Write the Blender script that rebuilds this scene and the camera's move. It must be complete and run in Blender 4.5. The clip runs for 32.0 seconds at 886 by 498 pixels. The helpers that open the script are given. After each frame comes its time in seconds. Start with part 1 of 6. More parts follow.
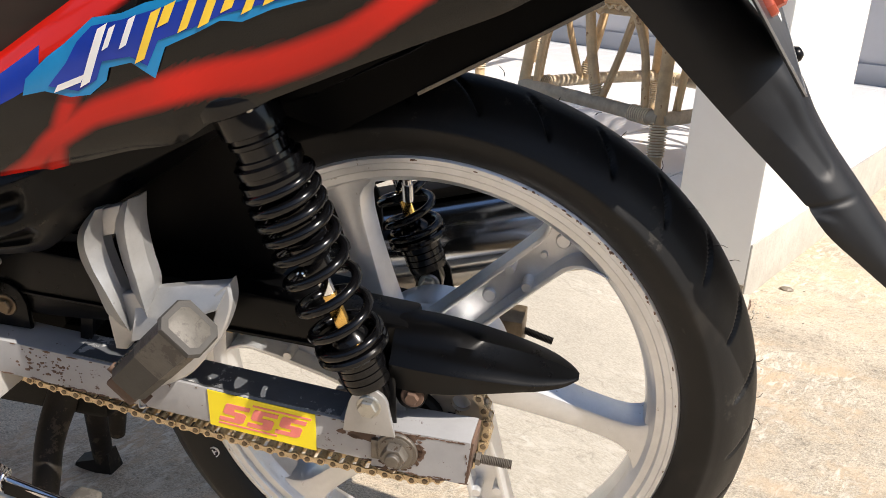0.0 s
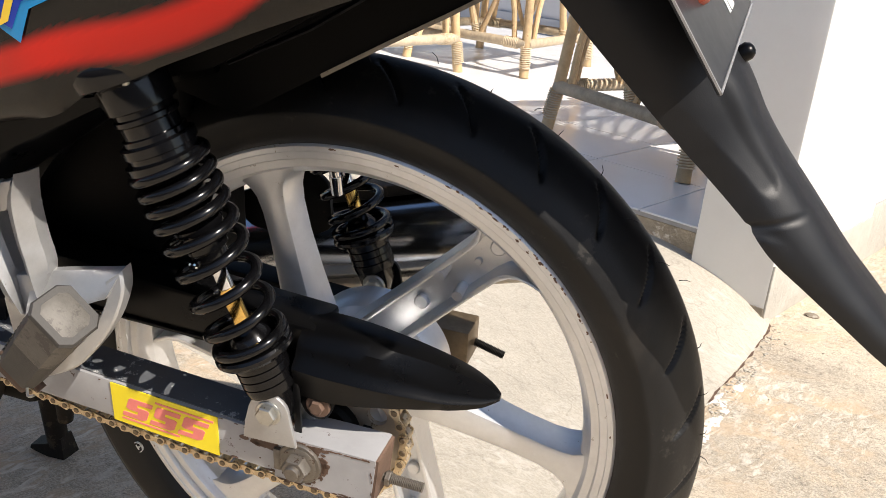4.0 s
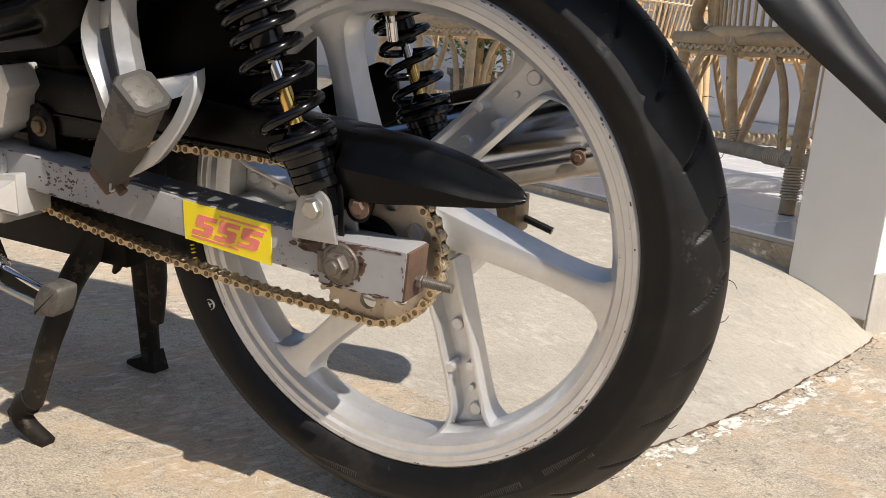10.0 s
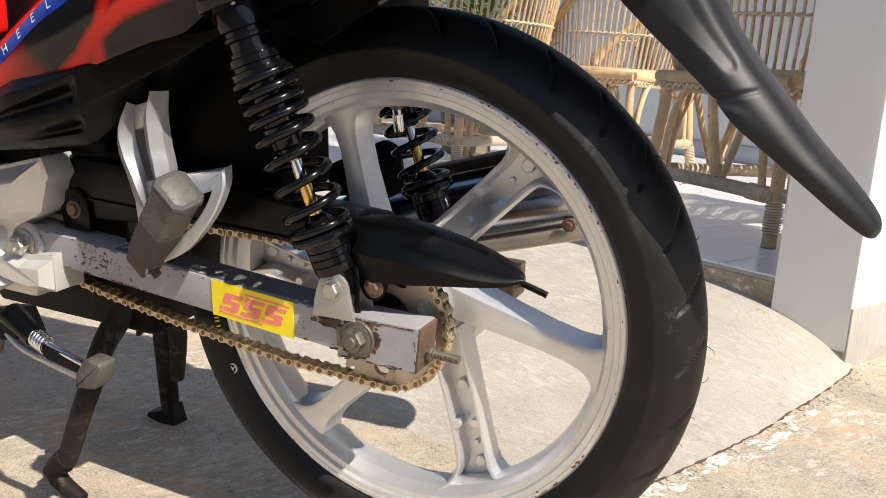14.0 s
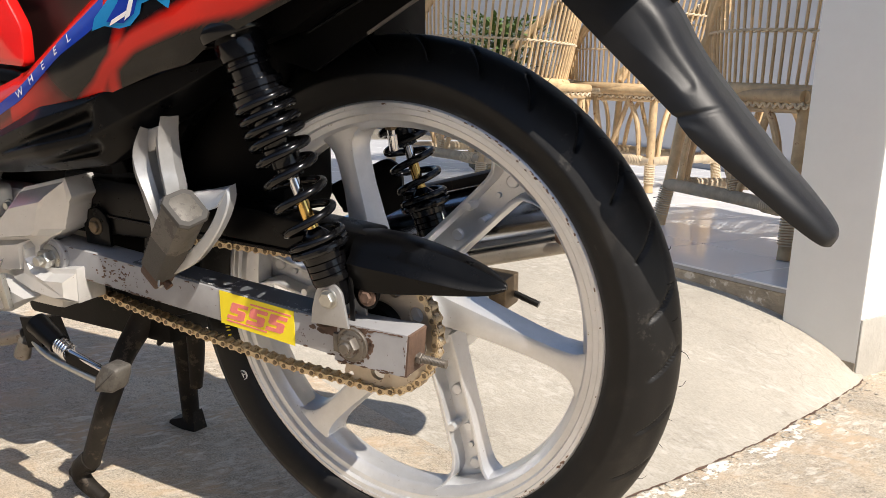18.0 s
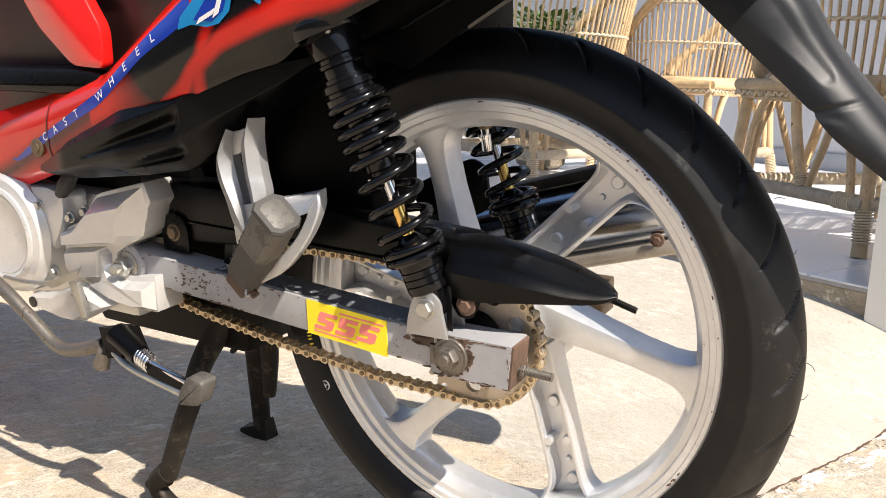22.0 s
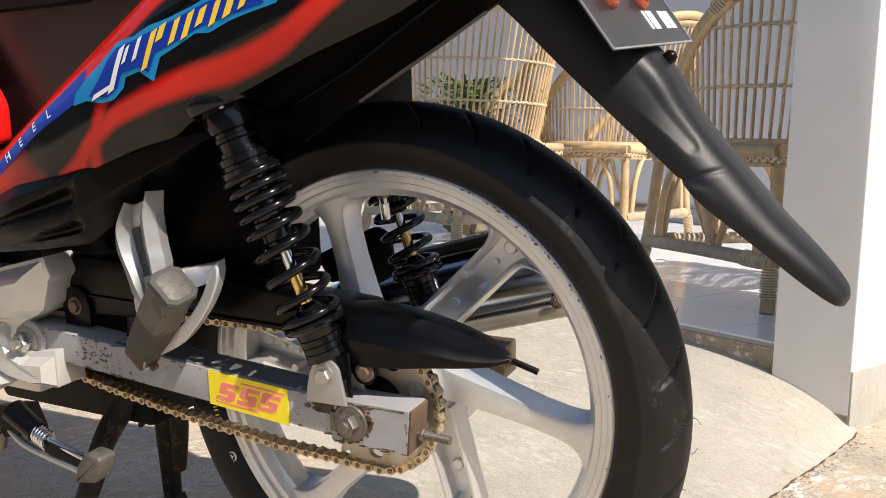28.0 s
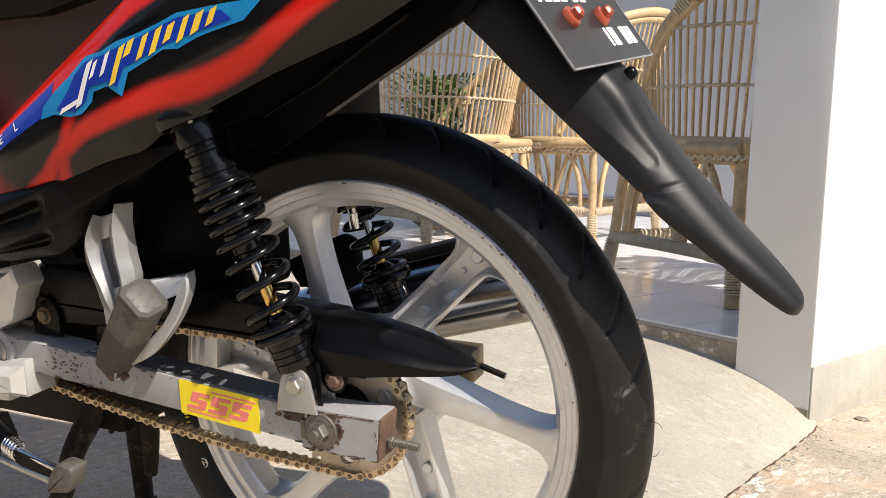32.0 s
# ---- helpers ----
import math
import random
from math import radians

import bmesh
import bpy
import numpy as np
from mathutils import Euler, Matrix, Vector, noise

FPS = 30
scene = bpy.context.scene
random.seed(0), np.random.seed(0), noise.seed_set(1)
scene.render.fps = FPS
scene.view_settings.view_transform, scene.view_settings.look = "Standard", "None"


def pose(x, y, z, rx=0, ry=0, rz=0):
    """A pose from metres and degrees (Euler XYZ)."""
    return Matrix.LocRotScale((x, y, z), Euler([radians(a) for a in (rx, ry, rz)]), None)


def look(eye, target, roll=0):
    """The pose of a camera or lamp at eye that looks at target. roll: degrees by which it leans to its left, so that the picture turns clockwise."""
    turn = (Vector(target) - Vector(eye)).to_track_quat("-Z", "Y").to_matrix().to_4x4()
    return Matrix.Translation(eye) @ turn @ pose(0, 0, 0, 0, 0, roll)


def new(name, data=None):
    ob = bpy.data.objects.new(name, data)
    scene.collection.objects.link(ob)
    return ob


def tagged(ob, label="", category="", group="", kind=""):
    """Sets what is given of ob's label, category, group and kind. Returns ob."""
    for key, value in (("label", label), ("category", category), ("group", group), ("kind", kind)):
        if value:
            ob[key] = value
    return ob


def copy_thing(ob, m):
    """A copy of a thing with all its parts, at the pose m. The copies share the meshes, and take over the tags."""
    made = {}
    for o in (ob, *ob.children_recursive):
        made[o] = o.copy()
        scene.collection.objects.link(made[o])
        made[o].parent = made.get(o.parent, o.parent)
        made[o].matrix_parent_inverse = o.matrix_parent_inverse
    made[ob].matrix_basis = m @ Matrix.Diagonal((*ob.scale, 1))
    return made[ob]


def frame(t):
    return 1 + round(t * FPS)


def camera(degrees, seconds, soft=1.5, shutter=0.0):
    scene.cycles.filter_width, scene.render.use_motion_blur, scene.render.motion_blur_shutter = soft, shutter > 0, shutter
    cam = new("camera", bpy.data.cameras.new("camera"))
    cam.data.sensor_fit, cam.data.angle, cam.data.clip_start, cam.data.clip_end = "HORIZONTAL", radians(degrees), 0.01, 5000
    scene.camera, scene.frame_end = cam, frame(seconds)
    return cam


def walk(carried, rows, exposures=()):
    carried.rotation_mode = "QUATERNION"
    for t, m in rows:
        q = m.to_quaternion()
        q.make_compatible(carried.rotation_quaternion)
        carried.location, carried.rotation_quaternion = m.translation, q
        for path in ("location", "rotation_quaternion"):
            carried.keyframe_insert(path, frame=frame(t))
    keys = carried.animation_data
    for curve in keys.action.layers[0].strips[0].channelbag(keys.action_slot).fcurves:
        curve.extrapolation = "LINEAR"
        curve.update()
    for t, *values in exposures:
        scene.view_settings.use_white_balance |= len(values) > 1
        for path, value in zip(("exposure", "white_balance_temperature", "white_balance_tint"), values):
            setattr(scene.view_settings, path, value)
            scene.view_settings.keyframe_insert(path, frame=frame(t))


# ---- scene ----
cam = camera(53.3, 32.0, 0.75)
PATH = [
    (0.0, 0.1597, -0.7094, 0.7024, 70.047, -3.267, 12.976),
    (0.5, 0.1466, -0.7260, 0.7014, 70.952, -3.234, 13.879),
    (1.0, 0.1484, -0.7417, 0.7064, 71.216, -3.386, 14.462),
    (1.5, 0.1655, -0.7514, 0.6979, 71.270, -4.164, 15.573),
    (2.0, 0.1927, -0.7392, 0.6953, 71.060, -4.829, 16.625),
    (2.5, 0.2455, -0.7033, 0.6980, 71.054, -5.059, 16.865),
    (4.5, 0.2528, -0.5976, 0.6816, 69.164, -5.062, 18.493),
    (5.0, 0.2166, -0.5626, 0.6742, 68.532, -4.769, 19.148),
    (5.5, 0.2110, -0.5306, 0.6752, 67.845, -4.817, 19.340),
    (6.0, 0.2503, -0.5157, 0.6556, 67.814, -4.477, 19.953),
    (6.5, 0.3181, -0.4992, 0.6548, 67.270, -4.374, 21.566),
    (7.0, 0.3650, -0.4979, 0.6510, 68.344, -3.996, 23.095),
    (7.5, 0.3842, -0.5057, 0.6081, 68.248, -4.920, 30.288),
    (8.0, 0.3856, -0.5483, 0.4957, 73.595, -4.609, 29.274),
    (8.5, 0.3992, -0.5814, 0.4358, 78.391, -4.846, 27.501),
    (9.0, 0.4160, -0.6335, 0.4485, 78.156, -4.689, 27.209),
    (9.5, 0.3984, -0.6704, 0.4589, 77.724, -4.703, 26.864),
    (10.0, 0.3860, -0.7019, 0.4688, 77.371, -4.980, 26.545),
    (10.5, 0.3980, -0.7036, 0.4796, 77.018, -5.148, 25.683),
    (11.0, 0.4065, -0.7151, 0.4914, 77.190, -5.108, 24.531),
    (11.5, 0.4040, -0.7357, 0.5069, 77.481, -4.786, 24.034),
    (12.0, 0.4007, -0.7538, 0.5144, 77.725, -4.256, 24.003),
    (12.5, 0.4003, -0.7644, 0.5251, 77.980, -4.002, 24.162),
    (13.0, 0.3983, -0.7691, 0.5326, 78.207, -3.879, 24.535),
    (13.5, 0.3972, -0.7718, 0.5356, 78.322, -3.858, 25.288),
    (15.5, 0.4138, -0.7682, 0.5461, 79.888, -4.041, 26.110),
    (16.0, 0.4172, -0.7870, 0.5541, 80.326, -3.830, 26.460),
    (16.5, 0.4096, -0.8137, 0.5560, 80.682, -3.519, 26.858),
    (17.0, 0.4177, -0.8319, 0.5494, 80.229, -3.566, 27.689),
    (17.5, 0.4437, -0.8252, 0.5529, 79.892, -3.350, 27.997),
    (18.0, 0.4650, -0.7983, 0.5448, 79.524, -3.087, 28.053),
    (18.5, 0.4749, -0.7740, 0.5323, 78.864, -2.731, 27.629),
    (19.0, 0.4683, -0.7605, 0.5162, 77.728, -2.263, 27.279),
    (19.5, 0.4491, -0.7587, 0.5172, 76.784, -2.246, 27.153),
    (20.0, 0.4391, -0.7759, 0.5267, 76.468, -2.281, 27.357),
    (20.5, 0.4251, -0.7934, 0.5279, 76.847, -2.127, 27.774),
    (21.0, 0.4087, -0.7952, 0.5281, 77.632, -2.345, 29.476),
    (21.5, 0.3901, -0.7827, 0.5320, 78.499, -2.239, 29.873),
    (22.0, 0.3861, -0.7872, 0.5425, 79.176, -2.215, 30.116),
    (22.5, 0.4071, -0.7989, 0.5536, 80.757, -2.136, 29.925),
    (23.0, 0.4224, -0.7938, 0.5571, 81.728, -2.108, 29.430),
    (23.5, 0.4313, -0.7878, 0.5629, 82.662, -2.025, 28.868),
    (24.0, 0.4300, -0.7914, 0.5650, 83.336, -2.051, 28.324),
    (24.5, 0.4293, -0.7939, 0.5632, 83.805, -2.006, 27.836),
    (25.0, 0.4295, -0.7914, 0.5626, 83.957, -1.906, 27.419),
    (25.5, 0.4369, -0.7884, 0.5583, 83.832, -1.675, 26.732),
    (27.5, 0.4318, -0.7908, 0.5589, 83.750, -1.038, 26.477),
    (28.0, 0.4284, -0.7860, 0.5490, 83.485, -1.563, 25.877),
    (28.5, 0.4248, -0.7855, 0.5476, 83.302, -2.056, 25.530),
    (29.0, 0.4297, -0.7805, 0.5517, 83.134, -2.158, 25.052),
    (29.5, 0.4381, -0.7881, 0.5600, 83.146, -2.020, 24.633),
    (30.0, 0.4384, -0.7936, 0.5612, 83.151, -1.832, 24.433),
    (30.5, 0.4304, -0.8000, 0.5553, 83.058, -1.556, 24.338),
    (31.0, 0.4272, -0.8021, 0.5584, 82.979, -1.526, 24.095),
    (31.5, 0.4179, -0.8003, 0.5594, 82.882, -1.504, 24.186),
    (32.0, 0.4364, -0.7969, 0.5692, 82.955, -1.426, 23.955),
]
# seconds, eye, and the turn in degrees
walk(cam, [(t, pose(x, y, z, rx, ry, rz)) for t, x, y, z, rx, ry, rz in PATH], [(0.0, 0.53), (1.0, 0.61), (2.0, 0.55), (5.0, 0.55), (6.0, 0.66), (8.0, 0.56), (10.0, 0.22), (12.0, 0.36), (16.0, 0.52), (17.0, 0.60), (18.0, 0.44), (20.0, 0.28), (21.0, 0.55), (22.0, 0.78), (23.0, 0.63), (25.0, 0.51), (28.0, 0.39), (32.0, 0.39)])

# world and sun
SUN = Vector((0.76, -0.34, 0.90)).normalized()
world = bpy.data.worlds.new("world")
scene.world = world
world.use_nodes = True
wn = world.node_tree.nodes
sky = wn.new("ShaderNodeTexSky")
sky.sky_type, sky.sun_disc = "NISHITA", False
sky.sun_elevation, sky.sun_rotation = math.asin(SUN.z), math.atan2(SUN.x, SUN.y)
wn["Background"].inputs[1].default_value = 0.10
world.node_tree.links.new(sky.outputs[0], wn["Background"].inputs[0])
sun = new("sun", bpy.data.lights.new("sun", "SUN"))
sun.data.energy, sun.data.angle, sun.data.color = 5.0, radians(0.53), (1.0, 0.912, 0.812)
sun.matrix_world = look(SUN * 10, (0, 0, 0))


# ---- materials ----
def material(name, base, rough=0.5, metal=0.0, vary=0.15, scale=40.0, bump=0.0, bump_scale=200.0, coat=0.0, specks=None, speck_scale=60.0, speck_at=0.570, random=0.0, spec=0.5):
    """A surface with colour noise at two scales, fine relief and, where given, flecks of a second colour."""
    m = bpy.data.materials.new(name)
    m.use_nodes = True
    nt = m.node_tree
    b = nt.nodes["Principled BSDF"]
    b.inputs["Metallic"].default_value = metal
    b.inputs["Coat Weight"].default_value = coat
    b.inputs["Coat Roughness"].default_value = 0.06
    b.inputs["Specular IOR Level"].default_value = spec
    co = nt.nodes.new("ShaderNodeTexCoord")

    def noise_at(s, detail=6.0, rough_=0.6):
        n = nt.nodes.new("ShaderNodeTexNoise")
        n.inputs["Scale"].default_value, n.inputs["Detail"].default_value, n.inputs["Roughness"].default_value = s, detail, rough_
        nt.links.new(co.outputs["Object"], n.inputs["Vector"])
        return n

    def mix(kind, fac, a, c):
        x = nt.nodes.new("ShaderNodeMix")
        x.data_type, x.blend_type = "RGBA", kind
        for sock, val in ((x.inputs[0], fac), (x.inputs[6], a), (x.inputs[7], c)):
            if isinstance(val, bpy.types.NodeSocket):
                nt.links.new(val, sock)
            else:
                sock.default_value = val
        return x.outputs[2]

    def ramp(src, lo, hi):
        r = nt.nodes.new("ShaderNodeMapRange")
        r.inputs[1].default_value, r.inputs[2].default_value = lo, hi
        nt.links.new(src, r.inputs[0])
        return r.outputs[0]

    big, small = noise_at(scale * 0.15, 4.0), noise_at(scale, 8.0, 0.7)
    dark = tuple(c * (1 - 2.2 * vary) for c in base) + (1,)
    light = tuple(min(1, c * (1 + 1.2 * vary)) for c in base) + (1,)
    col = mix("MIX", ramp(big.outputs[0], 0.3, 0.7), dark, light)
    col2 = mix("MIX", ramp(small.outputs[0], 0.3, 0.7), dark, light)
    col = mix("MIX", 0.5, col, col2)
    if random:
        oi = nt.nodes.new("ShaderNodeObjectInfo")
        hsv = nt.nodes.new("ShaderNodeHueSaturation")
        v = nt.nodes.new("ShaderNodeMapRange")
        v.inputs[3].default_value, v.inputs[4].default_value = 1 - random, 1 + random
        nt.links.new(oi.outputs["Random"], v.inputs[0])
        nt.links.new(v.outputs[0], hsv.inputs["Value"])
        nt.links.new(col, hsv.inputs["Color"])
        col = hsv.outputs[0]
    if specks:
        sp = noise_at(speck_scale, 10.0, 0.75)
        mask = ramp(sp.outputs[0], speck_at, speck_at + 0.03)
        col = mix("MIX", mask, col, tuple(specks) + (1,))
    nt.links.new(col, b.inputs["Base Color"])
    rr = nt.nodes.new("ShaderNodeMapRange")
    rr.inputs[3].default_value, rr.inputs[4].default_value = rough * 0.8, min(1, rough * 1.25)
    nt.links.new(small.outputs[0], rr.inputs[0])
    nt.links.new(rr.outputs[0], b.inputs["Roughness"])
    if bump:
        bp = nt.nodes.new("ShaderNodeBump")
        bp.inputs["Strength"].default_value, bp.inputs["Distance"].default_value = 1.0, bump
        n = noise_at(bump_scale, 8.0, 0.65)
        nt.links.new(n.outputs[0], bp.inputs["Height"])
        nt.links.new(bp.outputs[0], b.inputs["Normal"])
    return m


RUBBER = material("tyre_rubber", (0.0062, 0.0060, 0.0060), 0.46, vary=0.25, scale=60, bump=0.00012, bump_scale=500, specks=(0.026, 0.024, 0.021), speck_scale=30, speck_at=0.61, spec=0.33)
RIM = material("silver_rim_paint", (0.73, 0.74, 0.755), 0.34, 0.70, 0.07, 60, bump=0.0001, bump_scale=700, specks=(0.36, 0.34, 0.30), speck_scale=140, speck_at=0.64)
ARM = material("worn_grey_paint", (0.36, 0.36, 0.37), 0.45, 0.15, 0.08, 40, bump=0.0001, bump_scale=400, specks=(0.10, 0.06, 0.045), speck_scale=75, speck_at=0.625)
RUST = material("rusty_steel", (0.15, 0.092, 0.064), 0.7, 0.2, 0.3, 80, bump=0.0003, bump_scale=400)
GREYDIRT = material("dirty_dark_grey_paint", (0.105, 0.112, 0.125), 0.5, 0, 0.2, 30, specks=(0.46, 0.46, 0.46), speck_scale=38, speck_at=0.565)
STEEL = material("zinc_steel", (0.50, 0.49, 0.45), 0.35, 0.9, 0.12, 120, bump=0.0001, bump_scale=500, specks=(0.2, 0.14, 0.09), speck_scale=160, speck_at=0.610)
DULLSTEEL = material("stained_dull_steel", (0.20, 0.18, 0.155), 0.42, 0.7, 0.2, 120, bump=0.0002, bump_scale=400, specks=(0.09, 0.06, 0.045), speck_scale=120, speck_at=0.57)
CHROME = material("chrome", (0.75, 0.76, 0.78), 0.10, 1.0, 0.03, 60)
DARKSTEEL = material("dark_oiled_steel", (0.055, 0.053, 0.05), 0.35, 0.8, 0.2, 200)
MORTAR = material("pale_crumbling_mortar", (0.80, 0.76, 0.68), 0.95, 0, 0.15, 60, bump=0.003, bump_scale=120, specks=(0.56, 0.49, 0.39), speck_scale=50, speck_at=0.60)
GOLD = material("gold_rod", (0.80, 0.52, 0.16), 0.18, 1.0, 0.06, 80)
CHAIN = material("gold_chain", (0.64, 0.51, 0.33), 0.34, 0.75, 0.18, 200, bump=0.0001, bump_scale=600, specks=(0.10, 0.07, 0.05), speck_scale=300, speck_at=0.570)
CHAINDARK = material("chain_roller_steel", (0.20, 0.150, 0.095), 0.45, 0.7, 0.2, 200)
SPROCKET = material("golden_brown_sprocket", (0.50, 0.43, 0.34), 0.45, 0.6, 0.10, 60, bump=0.0001, bump_scale=500, specks=(0.16, 0.11, 0.07), speck_scale=120, speck_at=0.610)
BLACKGLOSS = material("gloss_black_paint", (0.003, 0.003, 0.0035), 0.16, 0, 0.1, 60, spec=0.35)
BLACKMETAL = material("black_coated_steel", (0.005, 0.005, 0.0055), 0.28, 0.0, 0.15, 80, spec=0.3, bump=0.0001, bump_scale=500)
# deep shade put into the colour: near-zero black, hardly any gloss
SHADEBLACK = material("shade_deepened_black", (0.0012, 0.0011, 0.0010), 0.55, 0, 0.2, 40, spec=0.10)
BLACKPLASTIC = material("satin_black_plastic", (0.0020, 0.0020, 0.0022), 0.28, 0, 0.12, 40, spec=0.17, bump=0.00003, bump_scale=900, specks=(0.02, 0.02, 0.02), speck_scale=140, speck_at=0.660)
GREYPLASTIC = material("dark_grey_textured_plastic", (0.0098, 0.0104, 0.0120), 0.43, 0, 0.15, 40, bump=0.00010, bump_scale=1500, specks=(0.03, 0.03, 0.033), speck_scale=160, speck_at=0.660, spec=0.34)
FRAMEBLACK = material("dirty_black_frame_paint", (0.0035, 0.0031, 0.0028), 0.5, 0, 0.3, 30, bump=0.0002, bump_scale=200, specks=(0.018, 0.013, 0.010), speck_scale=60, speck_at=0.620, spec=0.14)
ALU = material("cast_aluminium", (0.44, 0.44, 0.44), 0.38, 0.65, 0.08, 80, bump=0.00015, bump_scale=500, specks=(0.2, 0.19, 0.17), speck_scale=110, speck_at=0.650)
ENGINE = material("silver_engine_case", (0.66, 0.65, 0.63), 0.33, 0.45, 0.06, 40, bump=0.0001, bump_scale=300, specks=(0.34, 0.31, 0.27), speck_scale=60, speck_at=0.63)
PEGPAD = material("scraped_pad_metal", (0.115, 0.106, 0.093), 0.55, 0.2, 0.25, 60, bump=0.0004, bump_scale=250, specks=(0.075, 0.068, 0.06), speck_scale=36, speck_at=0.53)
GRIME = material("grimy_brown_black_steel", (0.020, 0.0165, 0.0130), 0.6, 0, 0.35, 40, bump=0.0005, bump_scale=180, specks=(0.055, 0.043, 0.031), speck_scale=50, speck_at=0.56, spec=0.2)
PEGRUBBER = material("dusty_peg_rubber", (0.045, 0.042, 0.038), 0.6, 0, 0.25, 60, bump=0.0003, bump_scale=500)
RED = material("red_gloss_paint", (0.72, 0.012, 0.010), 0.15, 0, 0.05, 30, coat=0.7)
MAROON = material("dark_maroon_plastic", (0.028, 0.008, 0.007), 0.4, 0, 0.2, 20)
YELLOW = material("yellow_vinyl", (0.92, 0.74, 0.015), 0.35, 0, 0.03, 30)
PINKRED = material("faded_red_print", (0.92, 0.24, 0.20), 0.4, 0, 0.10, 80)
BLUE = material("blue_vinyl", (0.01, 0.22, 0.50), 0.25, 0, 0.1, 40)
NAVY = material("navy_vinyl", (0.006, 0.035, 0.34), 0.25, 0, 0.1, 40)
GOLDINK = material("yellow_print", (0.86, 0.58, 0.05), 0.3, 0, 0.08, 40)
WHITEINK = material("white_print", (0.82, 0.82, 0.80), 0.35, 0, 0.04, 60)
PLATEBLACK = material("plate_black_paint", (0.018, 0.020, 0.023), 0.35, 0.2, 0.15, 40, specks=(0.4, 0.4, 0.4), speck_scale=120, speck_at=0.670)
REDBOLT = material("copper_red_bolt", (0.55, 0.12, 0.07), 0.35, 0.5, 0.15, 80)
MUFFLER = material("black_chromed_muffler", (0.50, 0.53, 0.58), 0.16, 1.0, 0.15, 20)
MUFFLERRAW = material("weathered_muffler_end", (0.50, 0.45, 0.38), 0.45, 0.7, 0.15, 30, specks=(0.10, 0.06, 0.04), speck_scale=60, speck_at=0.590)
BROOM = radians(65)  # turn of the broom lines in the yard
CONCRETE = material("screeded_concrete", (0.63, 0.545, 0.425), 0.9, 0, 0.12, 16, specks=(0.555, 0.465, 0.345), speck_scale=7.0, speck_at=0.565)


def trowelled(m, stretch, turn, fine, depth, dark, grain_lo=0.64, grain_hi=1.14):
    """Adds trowel streaks, pits and hair cracks, as relief and as dirt held in it."""
    nt = m.node_tree
    b = nt.nodes["Principled BSDF"]
    co = nt.nodes.new("ShaderNodeTexCoord")
    mp_ = nt.nodes.new("ShaderNodeMapping")
    mp_.inputs["Rotation"].default_value[2] = turn
    mp_.inputs["Scale"].default_value = (1.0, stretch, 1.0)
    nt.links.new(co.outputs["Object"], mp_.inputs["Vector"])
    hs = []
    for sc, det, rg in ((fine, 8.0, 0.7), (fine * 4.0, 6.0, 0.65)):
        n = nt.nodes.new("ShaderNodeTexNoise")
        n.inputs["Scale"].default_value, n.inputs["Detail"].default_value, n.inputs["Roughness"].default_value = sc, det, rg
        n.inputs["Distortion"].default_value = 0.6
        nt.links.new(mp_.outputs[0], n.inputs["Vector"])
        hs.append(n.outputs[0])
    vo = nt.nodes.new("ShaderNodeTexVoronoi")
    vo.feature = "DISTANCE_TO_EDGE"
    vo.inputs["Scale"].default_value = fine * 0.05
    wob = nt.nodes.new("ShaderNodeVectorMath")
    wob.operation = "MULTIPLY_ADD"
    nz = nt.nodes.new("ShaderNodeTexNoise")
    nz.inputs["Scale"].default_value, nz.inputs["Detail"].default_value = fine * 0.12, 10.0
    nt.links.new(co.outputs["Object"], nz.inputs["Vector"])
    nt.links.new(nz.outputs["Color"], wob.inputs[0])
    wob.inputs[1].default_value = (0.30, 0.30, 0.30)
    nt.links.new(mp_.outputs[0], wob.inputs[2])
    nt.links.new(wob.outputs[0], vo.inputs["Vector"])
    cr = nt.nodes.new("ShaderNodeMapRange")
    cr.inputs[1].default_value, cr.inputs[2].default_value = 0.0, 0.03
    nt.links.new(vo.outputs["Distance"], cr.inputs[0])
    add = nt.nodes.new("ShaderNodeMath")
    add.operation = "MULTIPLY_ADD"
    nt.links.new(hs[1], add.inputs[0])
    add.inputs[1].default_value = 0.5
    nt.links.new(hs[0], add.inputs[2])
    add2 = nt.nodes.new("ShaderNodeMath")
    add2.operation = "MULTIPLY_ADD"
    nt.links.new(cr.outputs[0], add2.inputs[0])
    add2.inputs[1].default_value = 0.10
    nt.links.new(add.outputs[0], add2.inputs[2])
    bp = nt.nodes.new("ShaderNodeBump")
    bp.inputs["Strength"].default_value, bp.inputs["Distance"].default_value = 1.0, depth
    nt.links.new(add2.outputs[0], bp.inputs["Height"])
    nt.links.new(bp.outputs[0], b.inputs["Normal"])
    pit = nt.nodes.new("ShaderNodeMapRange")
    pit.inputs[1].default_value, pit.inputs[2].default_value, pit.inputs[3].default_value = 0.33, 0.47, dark
    nt.links.new(hs[0], pit.inputs[0])
    crk = nt.nodes.new("ShaderNodeMapRange")
    crk.inputs[1].default_value, crk.inputs[2].default_value, crk.inputs[3].default_value = 0.0, 0.006, 0.80
    nt.links.new(vo.outputs["Distance"], crk.inputs[0])
    mul = nt.nodes.new("ShaderNodeMath")
    mul.operation = "MULTIPLY"
    nt.links.new(pit.outputs[0], mul.inputs[0])
    nt.links.new(crk.outputs[0], mul.inputs[1])
    grain = nt.nodes.new("ShaderNodeMapRange")
    grain.inputs[1].default_value, grain.inputs[2].default_value, grain.inputs[3].default_value, grain.inputs[4].default_value = 0.40, 0.60, grain_lo, grain_hi
    nt.links.new(hs[1], grain.inputs[0])
